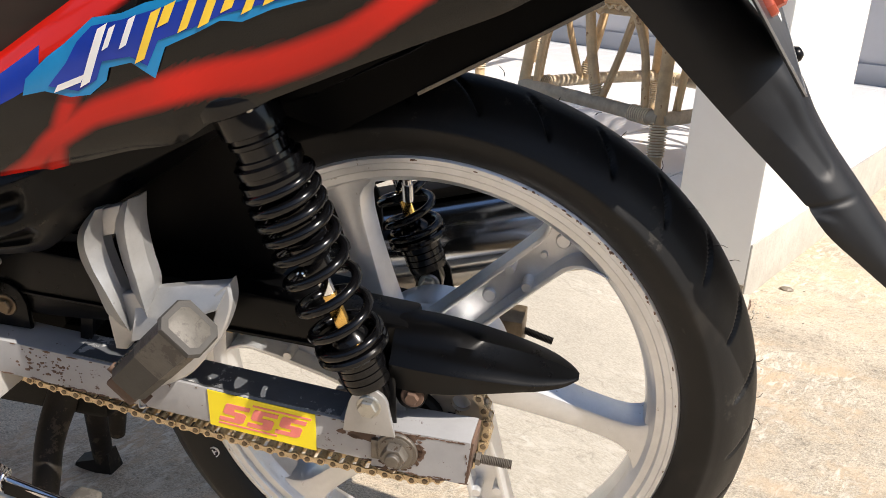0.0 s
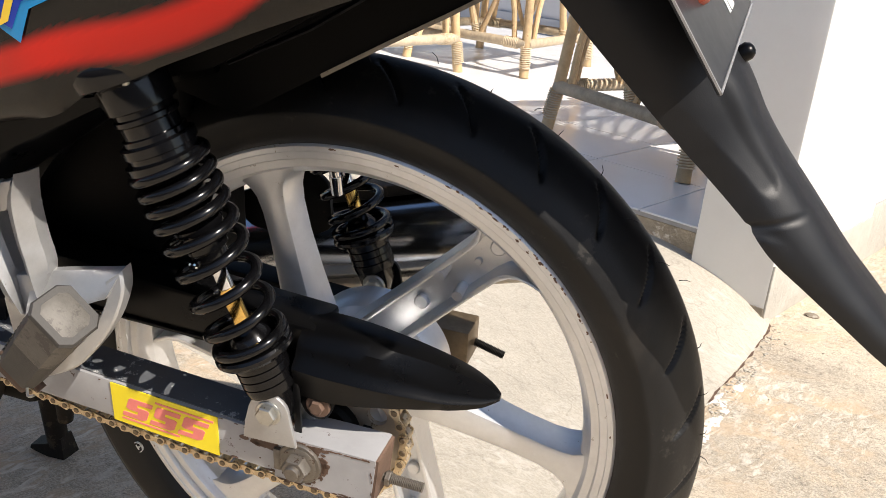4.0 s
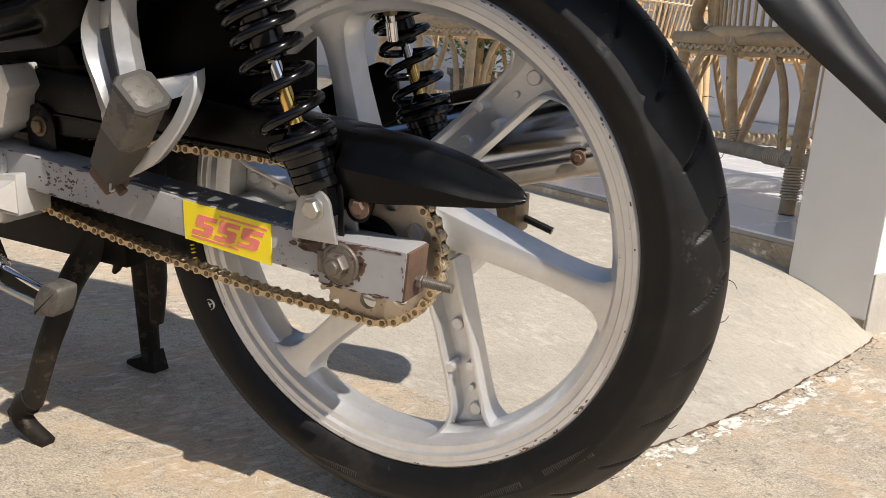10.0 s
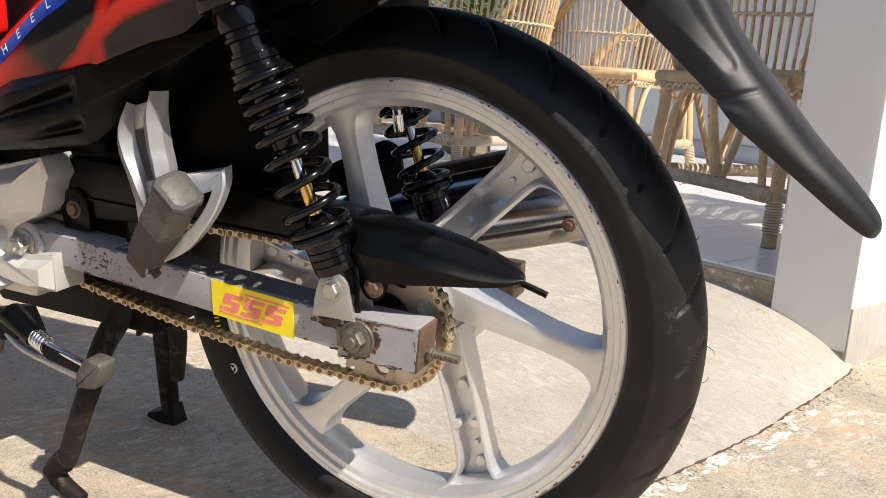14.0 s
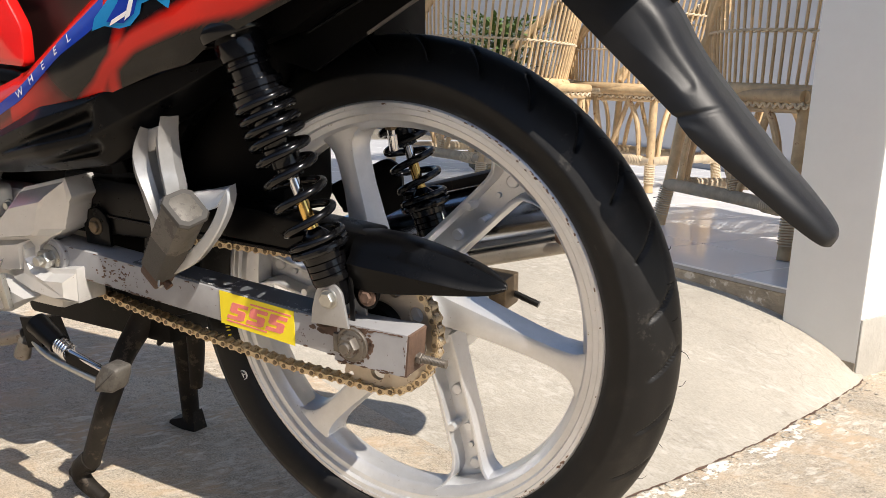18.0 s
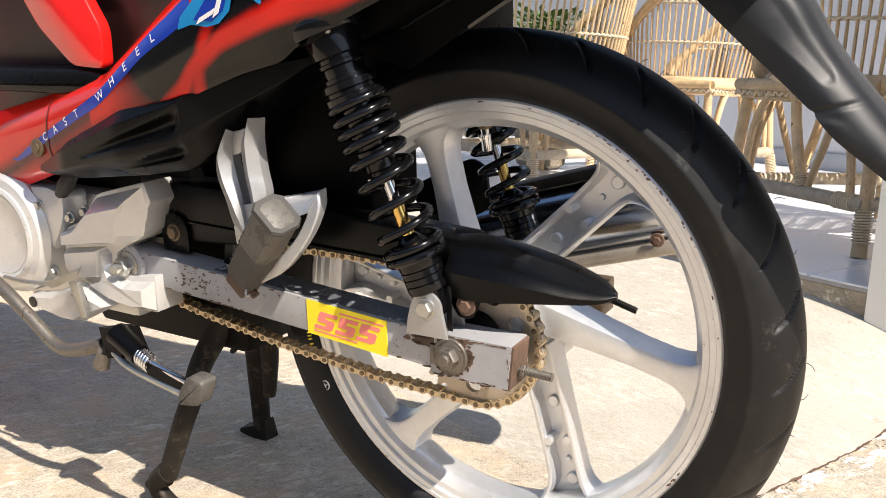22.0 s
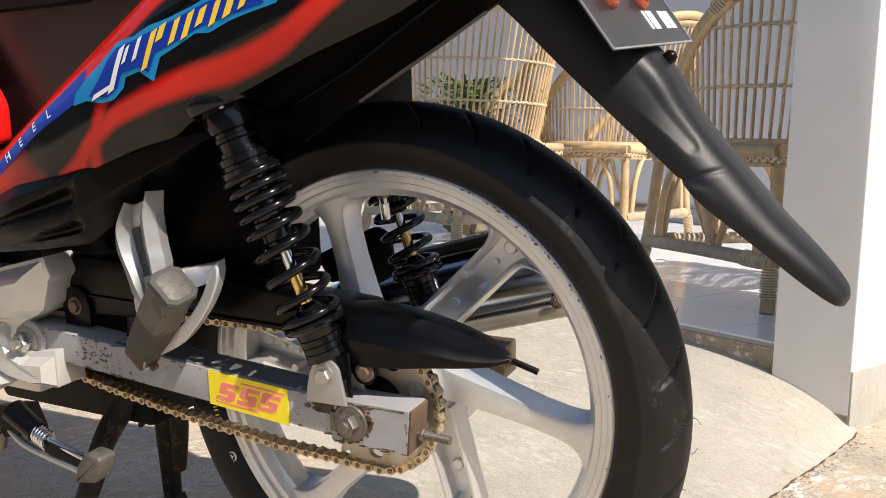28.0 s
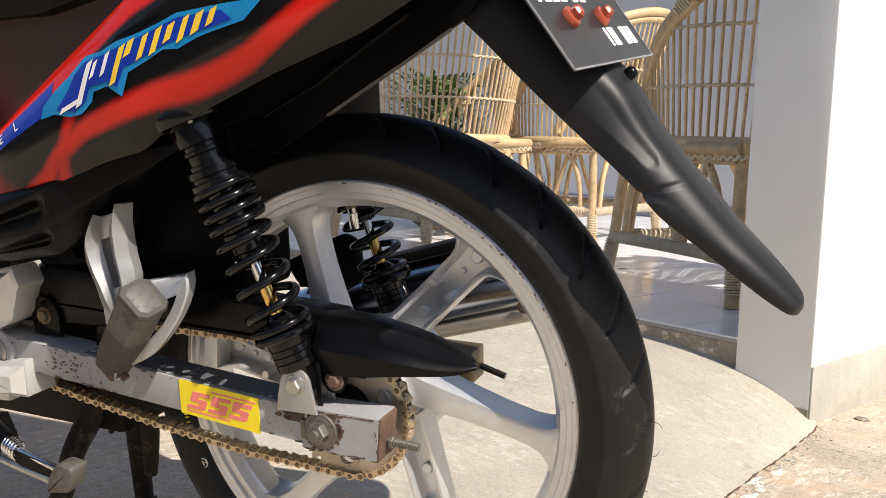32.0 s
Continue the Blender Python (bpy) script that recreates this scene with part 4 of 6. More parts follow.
NXP, NZP = 260, 48
bm = bmesh.new()
lay = bm.verts.layers.float.new("red")
vs = []
for i in range(NXP + 1):
    x = -0.62 + 0.82 * i / NXP
    col = []
    for j in range(NZP + 1):
        z = PZ(x) + (PT(x) - PZ(x)) * j / NZP
        q = bm.verts.new((x, panel_y(x, z), z))
        red = soft(z - BAND(x) - 0.003 * math.sin(38 * x), BANDW(x), 0.0035) if -0.34 < x < 0.12 else 0.0
        second = soft(z - (0.262 + (x + 0.235) * 1.9), 0.012, 0.007) if -0.262 < x < -0.20 else 0.0
        above = max(0.0, min(1.0, (z - STRIPE(x) + 0.002) / 0.004)) if x < 0.0 else 0.0
        front = max(0.0, min(1.0, (-0.33 - x + (STRIPE(x) - z) * 0.6) / 0.05))
        dark_front = soft(z - (0.145 + (x + 0.56) * 0.42), 0.010, 0.008) if x < -0.40 else 0.0
        q[lay] = max(red, second * 0.9, above, front) * (1 - 0.85 * dark_front)
        col.append(q)
    vs.append(col)
for i in range(NXP):
    for j in range(NZP):
        bm.faces.new((vs[i][j], vs[i + 1][j], vs[i + 1][j + 1], vs[i][j + 1]))
LIVERY = material("airbrushed_flame_livery", (0.005, 0.0046, 0.0042), 0.12, 0, 0.1, 40, spec=0.33)
nt = LIVERY.node_tree
at = nt.nodes.new("ShaderNodeAttribute")
at.attribute_name = "red"
mx = nt.nodes.new("ShaderNodeMix")
mx.data_type = "RGBA"
link = nt.nodes["Principled BSDF"].inputs["Base Color"].links[0]
nt.links.new(link.from_socket, mx.inputs[6])
mx.inputs[7].default_value = (0.55, 0.014, 0.007, 1)
nt.links.new(at.outputs["Fac"], mx.inputs[0])
nt.links.new(mx.outputs[2], nt.nodes["Principled BSDF"].inputs["Base Color"])
panel = part("side_panel", bm, LIVERY, bike, "gloss black side panel with airbrushed red flames", 60)


def decal(name, poly, mat, lift=0.0006, parent=panel, label="", step=0.006):
    """A vinyl shape lying on the side panel."""
    bm_ = bmesh.new()
    f = bm_.faces.new([bm_.verts.new((x, 0, z)) for x, z in poly])
    bmesh.ops.triangulate(bm_, faces=[f])
    for _ in range(5):
        es = [e for e in bm_.edges if e.calc_length() > step]
        if es:
            bmesh.ops.subdivide_edges(bm_, edges=es, cuts=1)
            bmesh.ops.triangulate(bm_, faces=bm_.faces[:])
    for v_ in bm_.verts:
        v_.co.y = panel_y(v_.co.x, v_.co.z) - lift
    return part(name, bm_, mat, parent, label)


xs2 = np.linspace(-0.575, -0.235, 30)
WID = table([-0.575, -0.54, -0.45, -0.30, -0.235], [0.0005, 0.0045, 0.0055, 0.0085, 0.012])
stripe = decal("blue_stripe", [(x, STRIPE(x) - WID(x)) for x in xs2] + [(x, STRIPE(x) + WID(x)) for x in reversed(xs2)], NAVY, 0.0005, panel, "deep blue stripe along the panel edge", 0.008)
for k, ch in enumerate("CAST WHEEL"):
    if ch == " ":
        continue
    cu = bpy.data.curves.new("letter", "FONT")
    cu.body, cu.size, cu.align_x, cu.align_y = ch, 0.0125, "CENTER", "CENTER"
    tmp = new("letter", cu)
    me = bpy.data.meshes.new_from_object(tmp)
    bpy.data.objects.remove(tmp)
    x = -0.492 + 0.0228 * k
    sl = math.atan2(STRIPE(x + 0.01) - STRIPE(x - 0.01), 0.02)
    for v_ in me.vertices:
        px, pz = v_.co.x * 1.15, v_.co.y
        wx, wz = x + px * math.cos(sl) - pz * math.sin(sl), STRIPE(x) + px * math.sin(sl) + pz * math.cos(sl)
        v_.co = (wx, panel_y(wx, wz) - 0.0020, wz)
    part("letter", me, WHITEINK, stripe)

# the model badge, as plain angular shapes in its colours
OUT = [(-0.250, 0.300), (-0.232, 0.305), (-0.212, 0.303), (-0.197, 0.306), (-0.183, 0.317), (-0.180, 0.326), (-0.163, 0.331), (-0.147, 0.322), (-0.138, 0.343), (-0.117, 0.353), (-0.100, 0.362), (-0.086, 0.362), (-0.066, 0.371), (-0.050, 0.376), (-0.020, 0.384), (0.000, 0.402), (-0.040, 0.398), (-0.084, 0.392), (-0.103, 0.384), (-0.126, 0.376), (-0.149, 0.370), (-0.167, 0.362), (-0.190, 0.357), (-0.212, 0.339), (-0.228, 0.328), (-0.246, 0.312)]
badge = decal("badge", OUT, BLUE, 0.0014, panel, "blue and yellow angular model badge")
INNER = [(-0.228, 0.309), (-0.205, 0.308), (-0.190, 0.317), (-0.184, 0.330), (-0.163, 0.335), (-0.151, 0.330), (-0.142, 0.347), (-0.117, 0.357), (-0.098, 0.366), (-0.068, 0.375), (-0.030, 0.385), (-0.040, 0.393), (-0.084, 0.388), (-0.126, 0.372), (-0.167, 0.358), (-0.190, 0.352), (-0.202, 0.341), (-0.212, 0.326)]
decal("badge_shade", INNER, NAVY, 0.0020, badge)


def chunk(x, z, w, h, lean_, mat, cut=0.0):
    pts = [(-w / 2 - lean_ * h / 2, -h / 2), (w / 2 - lean_ * h / 2, -h / 2 + cut), (w / 2 + lean_ * h / 2, h / 2), (-w / 2 + lean_ * h / 2, h / 2 - cut)]
    return decal("badge_shape", [(x + a, z + 0.34 * a + b) for a, b in pts], mat, 0.0026, badge)


chunk(-0.190, 0.333, 0.0080, 0.036, 0.50, WHITEINK, 0.002)
chunk(-0.211, 0.3125, 0.022, 0.0065, 0.6, WHITEINK, 0.002)
for k, (w, h, drop) in enumerate(((0.0052, 0.014, 0), (0.0058, 0.018, 0), (0.0074, 0.030, 0.006), (0.0080, 0.013, -0.004), (0.0068, 0.019, 0), (0.0074, 0.020, 0), (0.0080, 0.014, -0.002), (0.0070, 0.019, 0), (0.0086, 0.016, 0), (0.0074, 0.013, 0))):
    chunk(-0.177 + 0.0142 * k, 0.3460 + 0.0047 * k - drop, w, h, 0.5, WHITEINK if k < 2 else GOLDINK, 0.0014)
decal("panel_gap", [(-0.492, 0.136), (-0.490, 0.136), (-0.488, 0.190), (-0.482, 0.222), (-0.484, 0.222), (-0.4905, 0.190)], MAROON, 0.0007, panel)
part("panel_screw", moved(join(lathe([(0.0105, 0), (0.0105, 0.002), (0.009, 0.003), (0.006, 0.0032)], 28, "z"), lathe([(0.006, 0.002), (0.006, 0.0045), (0.004, 0.005)], 20, "z")), facing(-0.512, panel_y(-0.512, 0.168) - 0.001, 0.168)), CHAINDARK, panel, "dark panel screw in a recessed washer")
decal("grip_slot", [(-0.157, 0.3675), (-0.152, 0.3735), (-0.125, 0.3850), (-0.102, 0.3920), (-0.104, 0.3890), (-0.125, 0.3790), (-0.148, 0.3695)], BLACKPLASTIC, 0.0007, panel)

# lower cover in satin black, with its two scoops
CZ = table([-0.515, -0.49, -0.40, -0.285, -0.262, -0.186, -0.135], [0.136, 0.131, 0.143, 0.158, 0.176, 0.228, 0.268])
CT = table([-0.515, -0.456, -0.355, -0.249, -0.185, -0.135], [0.150, 0.178, 0.219, 0.257, 0.275, 0.277])
CY = table([-0.515, -0.45, -0.35, -0.26, -0.20, -0.135], [-0.128, -0.148, -0.156, -0.140, -0.108, -0.090])
bm = bmesh.new()
vs = []
for i in range(221):
    x = -0.515 + 0.38 * i / 220
    col = []
    for j in range(61):
        v_ = j / 60
        z = CZ(x) + (CT(x) - CZ(x)) * v_
        y = CY(x) + 0.030 * max(0, 0.35 - v_) ** 1.3 / 0.25 + 0.012 * max(0, v_ - 0.8) / 0.2
        for zc, hw, x0, x1 in ((0.50, 0.15, -0.415, -0.272), (0.16, 0.10, -0.37, -0.272)):
            if x0 < x < x1:
                u_ = (x - x0) / (x1 - x0)
                y += 0.011 * max(0, 1 - ((v_ - zc - 0.10 * u_) / (hw * (0.35 + 0.8 * u_))) ** 2) ** 1.5 * min(1, u_ * 1.4) * min(1, (x1 - x) / 0.014)
        col.append(bm.verts.new((x, y, z)))
    col.append(bm.verts.new((x, CY(x) + 0.06, CZ(x) + 0.004)))
    vs.append(col[-1:] + col[:-1])
for i in range(220):
    for j in range(61):
        bm.faces.new((vs[i][j], vs[i + 1][j], vs[i + 1][j + 1], vs[i][j + 1]))
cover = part("lower_cover", bm, BLACKPLASTIC, bike, "satin black plastic lower side cover", 50)
part("cover_screw", moved(lathe([(0.0048, 0), (0.0048, 0.001), (0.004, 0.0018), (0.002, 0.0012)], 20, "z"), facing(-0.184, -0.1005, 0.250)), RUST, cover)
part("side_recess", prism([(-0.66, 0.115), (-0.53, 0.150), (-0.46, 0.205), (-0.385, 0.235), (-0.325, 0.255), (-0.268, 0.295), (-0.18, 0.368), (-0.09, 0.44), (-0.02, 0.50), (-0.66, 0.52)], -0.095, -0.06, 0.004), MAROON, bike, "dark maroon inner body panel")
part("red_shield", prism(rounded([(-0.60, 0.47), (-0.545, 0.400), (-0.520, 0.350), (-0.485, 0.300), (-0.437, 0.2600), (-0.388, 0.2580), (-0.386, 0.300), (-0.440, 0.385), (-0.480, 0.47)], 0.010), -0.128, -0.112, 0.004), RED, bike, "bright red leg shield edge")
part("step_cover", prism(rounded([(-0.70, 0.255), (-0.44, 0.2585), (-0.400, 0.2555), (-0.385, 0.2400), (-0.46, 0.2300), (-0.70, 0.2280)], 0.006), -0.130, -0.07, 0.005), BLACKPLASTIC, bike, "black plastic step cover")
# seat's far side drawn wider than its near side to extend the shadow
part("seat", loft([[(x, -0.115, zb + 0.006), (x, -0.122, zb + 0.03), (x, -0.105, zb + 0.100), (x, 0.190, zb + 0.100), (x, 0.208, zb + 0.03), (x, 0.195, zb + 0.006), (x, 0.02, zb)] for x, zb in ((-0.66, 0.400), (-0.55, 0.390), (-0.40, 0.388), (-0.28, 0.392), (-0.22, 0.405), (-0.14, 0.440), (0.0, 0.50))]), FRAMEBLACK, bike, "black vinyl seat")

# engine
eng = part("engine", join(box(-0.80, -0.44, -0.070, 0.120, -0.050, 0.105, 0.012)), ENGINE, bike, "silver engine crankcase with cast covers")
eng.location.x = -0.010
part("sprocket_cover", prism(rounded([(-0.520, 0.044), (-0.512, 0.066), (-0.486, 0.076), (-0.455, 0.108), (-0.442, 0.116), (-0.370, 0.134), (-0.366, 0.122), (-0.362, 0.112), (-0.371, 0.102), (-0.377, 0.077), (-0.389, 0.066), (-0.408, 0.058), (-0.427, 0.046), (-0.431, 0.033), (-0.424, 0.023), (-0.406, 0.020), (-0.368, 0.026), (-0.370, -0.018), (-0.392, -0.019), (-0.436, -0.014), (-0.488, 0.002), (-0.520, 0.014)], 0.002, 2), -0.100, -0.060, 0.001), ENGINE, eng, "cast sprocket cover with bevelled rim")
part("cover_face", loft([[(-0.514, -0.099, 0.048), (-0.511, -0.099, 0.064), (-0.486, -0.099, 0.074), (-0.450, -0.099, 0.110), (-0.372, -0.099, 0.130), (-0.368, -0.099, 0.104), (-0.380, -0.099, 0.072), (-0.406, -0.099, 0.060)], [(-0.508, -0.114, 0.049), (-0.506, -0.114, 0.063), (-0.482, -0.114, 0.070), (-0.452, -0.114, 0.096), (-0.388, -0.114, 0.114), (-0.395, -0.114, 0.101), (-0.405, -0.114, 0.072), (-0.412, -0.114, 0.063)], [(-0.502, -0.118, 0.050), (-0.500, -0.118, 0.061), (-0.480, -0.118, 0.068), (-0.452, -0.118, 0.092), (-0.396, -0.118, 0.106), (-0.402, -0.118, 0.096), (-0.411, -0.118, 0.071), (-0.418, -0.118, 0.064)]]), ENGINE, eng, "", 12)
part("cover_middle", loft([[(-0.515, -0.099, 0.041), (-0.443, -0.099, 0.052), (-0.446, -0.099, 0.012), (-0.490, -0.099, 0.006), (-0.516, -0.099, 0.016)], [(-0.508, -0.112, 0.037), (-0.452, -0.112, 0.047), (-0.453, -0.112, 0.016), (-0.488, -0.112, 0.011), (-0.508, -0.112, 0.019)]]), ENGINE, eng, "", 12)
part("cover_step", loft([[(-0.443, -0.099, 0.050), (-0.436, -0.099, 0.044), (-0.438, -0.099, 0.032), (-0.430, -0.099, 0.018), (-0.410, -0.099, 0.014), (-0.370, -0.099, 0.020), (-0.371, -0.099, -0.016), (-0.392, -0.099, -0.018), (-0.434, -0.099, -0.013), (-0.476, -0.099, 0.001), (-0.448, -0.099, 0.010)], [(-0.445, -0.110, 0.046), (-0.441, -0.111, 0.042), (-0.443, -0.111, 0.031), (-0.434, -0.112, 0.014), (-0.411, -0.114, 0.008), (-0.378, -0.114, 0.011), (-0.379, -0.114, -0.008), (-0.395, -0.114, -0.011), (-0.434, -0.113, -0.008), (-0.470, -0.111, 0.003), (-0.448, -0.111, 0.012)]]), ENGINE, eng, "", 12)
part("lower_bracket", loft([[(-0.494, -0.104, 0.003), (-0.482, -0.104, 0.002), (-0.430, -0.104, -0.016), (-0.494, -0.104, -0.048), (-0.518, -0.104, -0.048), (-0.585, -0.104, -0.038), (-0.585, -0.104, -0.024), (-0.534, -0.104, -0.016)], [(-0.494, -0.122, -0.004), (-0.484, -0.122, -0.006), (-0.442, -0.120, -0.018), (-0.496, -0.122, -0.042), (-0.518, -0.122, -0.042), (-0.578, -0.120, -0.034), (-0.578, -0.120, -0.027), (-0.530, -0.122, -0.020)]]), ENGINE, eng, "cast lower mounting lug", 12)
part("lug_hole", moved(lathe([(0.0095, 0), (0.0095, 0.0015), (0.0070, 0.0022), (0.0050, 0.0010)], 28, "z"), facing(-0.474, -0.1205, -0.012)), DARKSTEEL, eng)
part("lug_hole", moved(lathe([(0.0070, 0), (0.0070, 0.0015), (0.0050, 0.0020)], 24, "z"), facing(-0.568, -0.1205, -0.031)), DARKSTEEL, eng)
part("clutch_arm", loft([[(-0.512, -0.136, 0.005), (-0.506, -0.146, 0.010), (-0.500, -0.140, 0.003)], [(-0.490, -0.136, 0.018), (-0.480, -0.148, 0.020), (-0.486, -0.140, 0.008)], [(-0.446, -0.136, 0.037), (-0.440, -0.146, 0.035), (-0.448, -0.140, 0.027)]]), STEEL, eng, "worn bright release arm", 30)
part("cable_strap", prism([(-0.482, 0.010), (-0.467, 0.012), (-0.458, -0.030), (-0.468, -0.033)], -0.1300, -0.1230, 0.001), STEEL, eng)
part("cable", tube([(-0.600, -0.132, 0.000), (-0.560, -0.136, 0.002), (-0.520, -0.138, 0.006), (-0.500, -0.140, 0.010)], 0.0028, 8, 4), STEEL, eng)
part("generator_cover", moved(lathe([(0.078, 0), (0.078, 0.030), (0.070, 0.040), (0.050, 0.044), (0.046, 0.042), (0.015, 0.042)], 64, "z"), facing(-0.610, -0.080, 0.052)), ENGINE, eng)
part("generator_ridge", moved(lathe([(0.060, 0), (0.060, 0.004), (0.056, 0.006), (0.052, 0.004), (0.052, 0)], 64, "z"), facing(-0.610, -0.120, 0.052)), ENGINE, eng)
part("generator_web", prism(rounded([(-0.680, 0.106), (-0.531, 0.116), (-0.504, 0.110), (-0.504, 0.085), (-0.513, 0.066), (-0.540, 0.028), (-0.564, 0.012), (-0.585, -0.024), (-0.680, -0.040)], 0.008), -0.108, -0.070, 0.006), ENGINE, eng)
for x, z, r in ((-0.571, 0.037, 0.0105),):
    part("plug", moved(join(lathe([(r, 0), (r, 0.004), (r * 0.9, 0.005)], 28, "z"), moved(box(-r * 0.7, r * 0.7, -0.001, 0.001, 0.004, 0.0062), Matrix.Rotation(0.9, 4, "Z"))), facing(x, -0.1085, z)), ENGINE, eng)
for x, z in ((-0.466, 0.092), (-0.494, 0.082), (-0.534, 0.011), (-0.545, 0.092), (-0.600, 0.100)):
    part("case_screw", moved(hexbolt(0.0052, 0.006, 0.0072), facing(x, -0.1085 if x < -0.50 else -0.1055, z)), STEEL, eng)
part("breather_boot", tube([(-0.496, -0.095, 0.132), (-0.502, -0.100, 0.120), (-0.512, -0.102, 0.106)], [0.008, 0.010, 0.007], 14, 3), PEGRUBBER, eng)
# gear lever, rider's peg with its spring, centre stand
part("gear_lever", tube([(-0.62, -0.150, 0.010), (-0.575, -0.152, -0.012), (-0.548, -0.152, -0.030), (-0.527, -0.152, -0.044), (-0.501, -0.152, -0.061), (-0.478, -0.152, -0.064), (-0.448, -0.152, -0.057), (-0.415, -0.150, -0.045)], 0.0080, 14, 6), DULLSTEEL, bike, "brown worn steel gear shift tube")
peg = part("side_stand_peg", tube([(-0.384, -0.156, -0.024), (-0.345, -0.160, -0.041)], [0.0130, 0.0115], 20), BLACKPLASTIC, bike, "worn foot bar with rubber sleeve and chrome rod")
pts = []
for k in range(90):
    a = 2 * math.pi * k / 18
    c = Vector((-0.346, -0.160, -0.0405)).lerp(Vector((-0.328, -0.161, -0.0475)), k / 89)
    pts.append((c.x + 0.002 * math.sin(a), c.y + 0.0085 * math.cos(a), c.z + 0.0085 * math.sin(a)))
part("spring", tube(pts, 0.0015, 8), CHROME, peg, "small bright coil spring", 60)
part("chrome_bar", tube([(-0.348, -0.161, -0.041), (-0.262, -0.164, -0.058)], 0.0036, 14), CHROME, peg)
part("web", loft([[(-0.330, -0.166, -0.044), (-0.330, -0.162, -0.044), (-0.330, -0.162, -0.058), (-0.330, -0.166, -0.058)], [(-0.262, -0.166, -0.054), (-0.262, -0.162, -0.054), (-0.262, -0.162, -0.068), (-0.262, -0.166, -0.068)]]), FRAMEBLACK, peg)
part("lower_bar", tube([(-0.392, -0.156, -0.048), (-0.360, -0.160, -0.060), (-0.272, -0.164, -0.072)], 0.0044, 12, 4), STEEL, peg)
part("end_pad", prism(rounded([(-0.262, -0.043), (-0.240, -0.045), (-0.242, -0.056), (-0.250, -0.074), (-0.279, -0.079), (-0.275, -0.061)], 0.005), -0.176, -0.152, 0.004), PEGPAD, peg, "scraped square end pad")
part("peg_block", loft([[(-0.408, -0.160, -0.020), (-0.386, -0.160, -0.018), (-0.374, -0.160, -0.050), (-0.400, -0.160, -0.056)], [(-0.410, -0.120, -0.030), (-0.390, -0.120, -0.028), (-0.378, -0.120, -0.056), (-0.404, -0.120, -0.062)]]), FRAMEBLACK, peg)
part("peg_foot", tube([(-0.408, -0.156, -0.050), (-0.418, -0.156, -0.070)], [0.008, 0.010], 12), DULLSTEEL, peg)
stand = part("centre_stand", tube([(-0.372, 0.004, -0.050), (-0.382, -0.018, -0.082), (-0.376, -0.050, -0.106), (-0.364, -0.080, -0.134), (-0.372, -0.090, -0.165), (-0.4060, -0.091, -0.240)], [0.020, 0.0160, 0.0140, 0.0130, 0.0125, 0.0120], 14, 5), GRIME, bike, "grimy brown-black steel centre stand with splayed feet")
part("stand_foot", tube([(-0.404, -0.091, -0.234), (-0.424, -0.092, -0.252), (-0.420, -0.092, -0.270), (-0.386, -0.092, -0.286)], [0.014, 0.0125, 0.011, 0.009], 12, 5), GRIME, stand)
part("stand_tang", tube([(-0.408, -0.091, -0.244), (-0.440, -0.092, -0.262)], [0.011, 0.007], 10), GRIME, stand)
part("cross_tube", tube([(-0.372, 0.000, -0.050), (-0.380, 0.020, -0.062), (-0.390, 0.050, -0.075), (-0.430, 0.100, -0.085), (-0.452, 0.130, -0.115)], [0.020, 0.022, 0.024, 0.020, 0.017], 14, 6), GRIME, stand)
part("stand_leg", tube([(-0.450, 0.128, -0.110), (-0.462, 0.140, -0.190), (-0.470, 0.150, -0.300)], [0.017, 0.015, 0.013], 14, 5), GRIME, stand)
part("stand_foot", loft([[(-0.508, 0.140, -0.313), (-0.508, 0.160, -0.313), (-0.506, 0.160, -0.307), (-0.506, 0.140, -0.307)], [(-0.475, 0.134, -0.3165), (-0.475, 0.166, -0.3165), (-0.478, 0.162, -0.296), (-0.478, 0.138, -0.296)], [(-0.452, 0.136, -0.3165), (-0.452, 0.164, -0.3165), (-0.456, 0.160, -0.284), (-0.456, 0.140, -0.284)]]), GRIME, stand)
part("stand_stop", tube([(-0.400, 0.100, -0.080), (-0.402, 0.104, -0.150), (-0.410, 0.106, -0.215)], [0.014, 0.013, 0.009], 12, 3), GRIME, stand)
part("stand_spring_hook", tube([(-0.425, 0.070, -0.100), (-0.430, 0.068, -0.130), (-0.436, 0.066, -0.140)], [0.004, 0.006, 0.003], 8, 3), GRIME, stand)
part("lower_frame", join(box(-0.60, -0.33, -0.012, 0.10, -0.095, 0.02, 0.01), prism(rounded([(-0.42, -0.005), (-0.26, -0.005), (-0.28, -0.040), (-0.34, -0.060), (-0.42, -0.055)], 0.01), -0.012, 0.06, 0.004)), FRAMEBLACK, bike, "grimy lower frame and stand bracket")

# front half, out of view: fairing, fork and wheel added to shade the yard
front = part("front_wheel", moved(lathe([(r, y) for r, y in ((0.222, 0.010), (0.228, 0.004), (0.222, 0.0), (0.206, 0.004), (0.202, 0.028), (0.206, 0.052), (0.222, 0.056), (0.228, 0.052), (0.214, 0.028))], 96, closed=True), Matrix.Translation((-1.235, 0, -0.008))), RIM, bike, "unseen silver cast alloy front wheel", 28)
part("tyre", moved(lathe([(0.226, 0.006), (0.238, -0.004), (0.252, -0.008), (0.268, -0.002), (0.280, 0.012), (0.284, 0.028), (0.280, 0.044), (0.268, 0.058), (0.252, 0.064), (0.238, 0.060), (0.226, 0.050)], 96), Matrix.Translation((-1.235, 0, -0.008))), RUBBER, front)
part("hub", moved(lathe([(0.020, -0.020), (0.045, -0.018), (0.045, 0.074), (0.020, 0.076)], 40), Matrix.Translation((-1.235, 0, -0.008))), RIM, front)
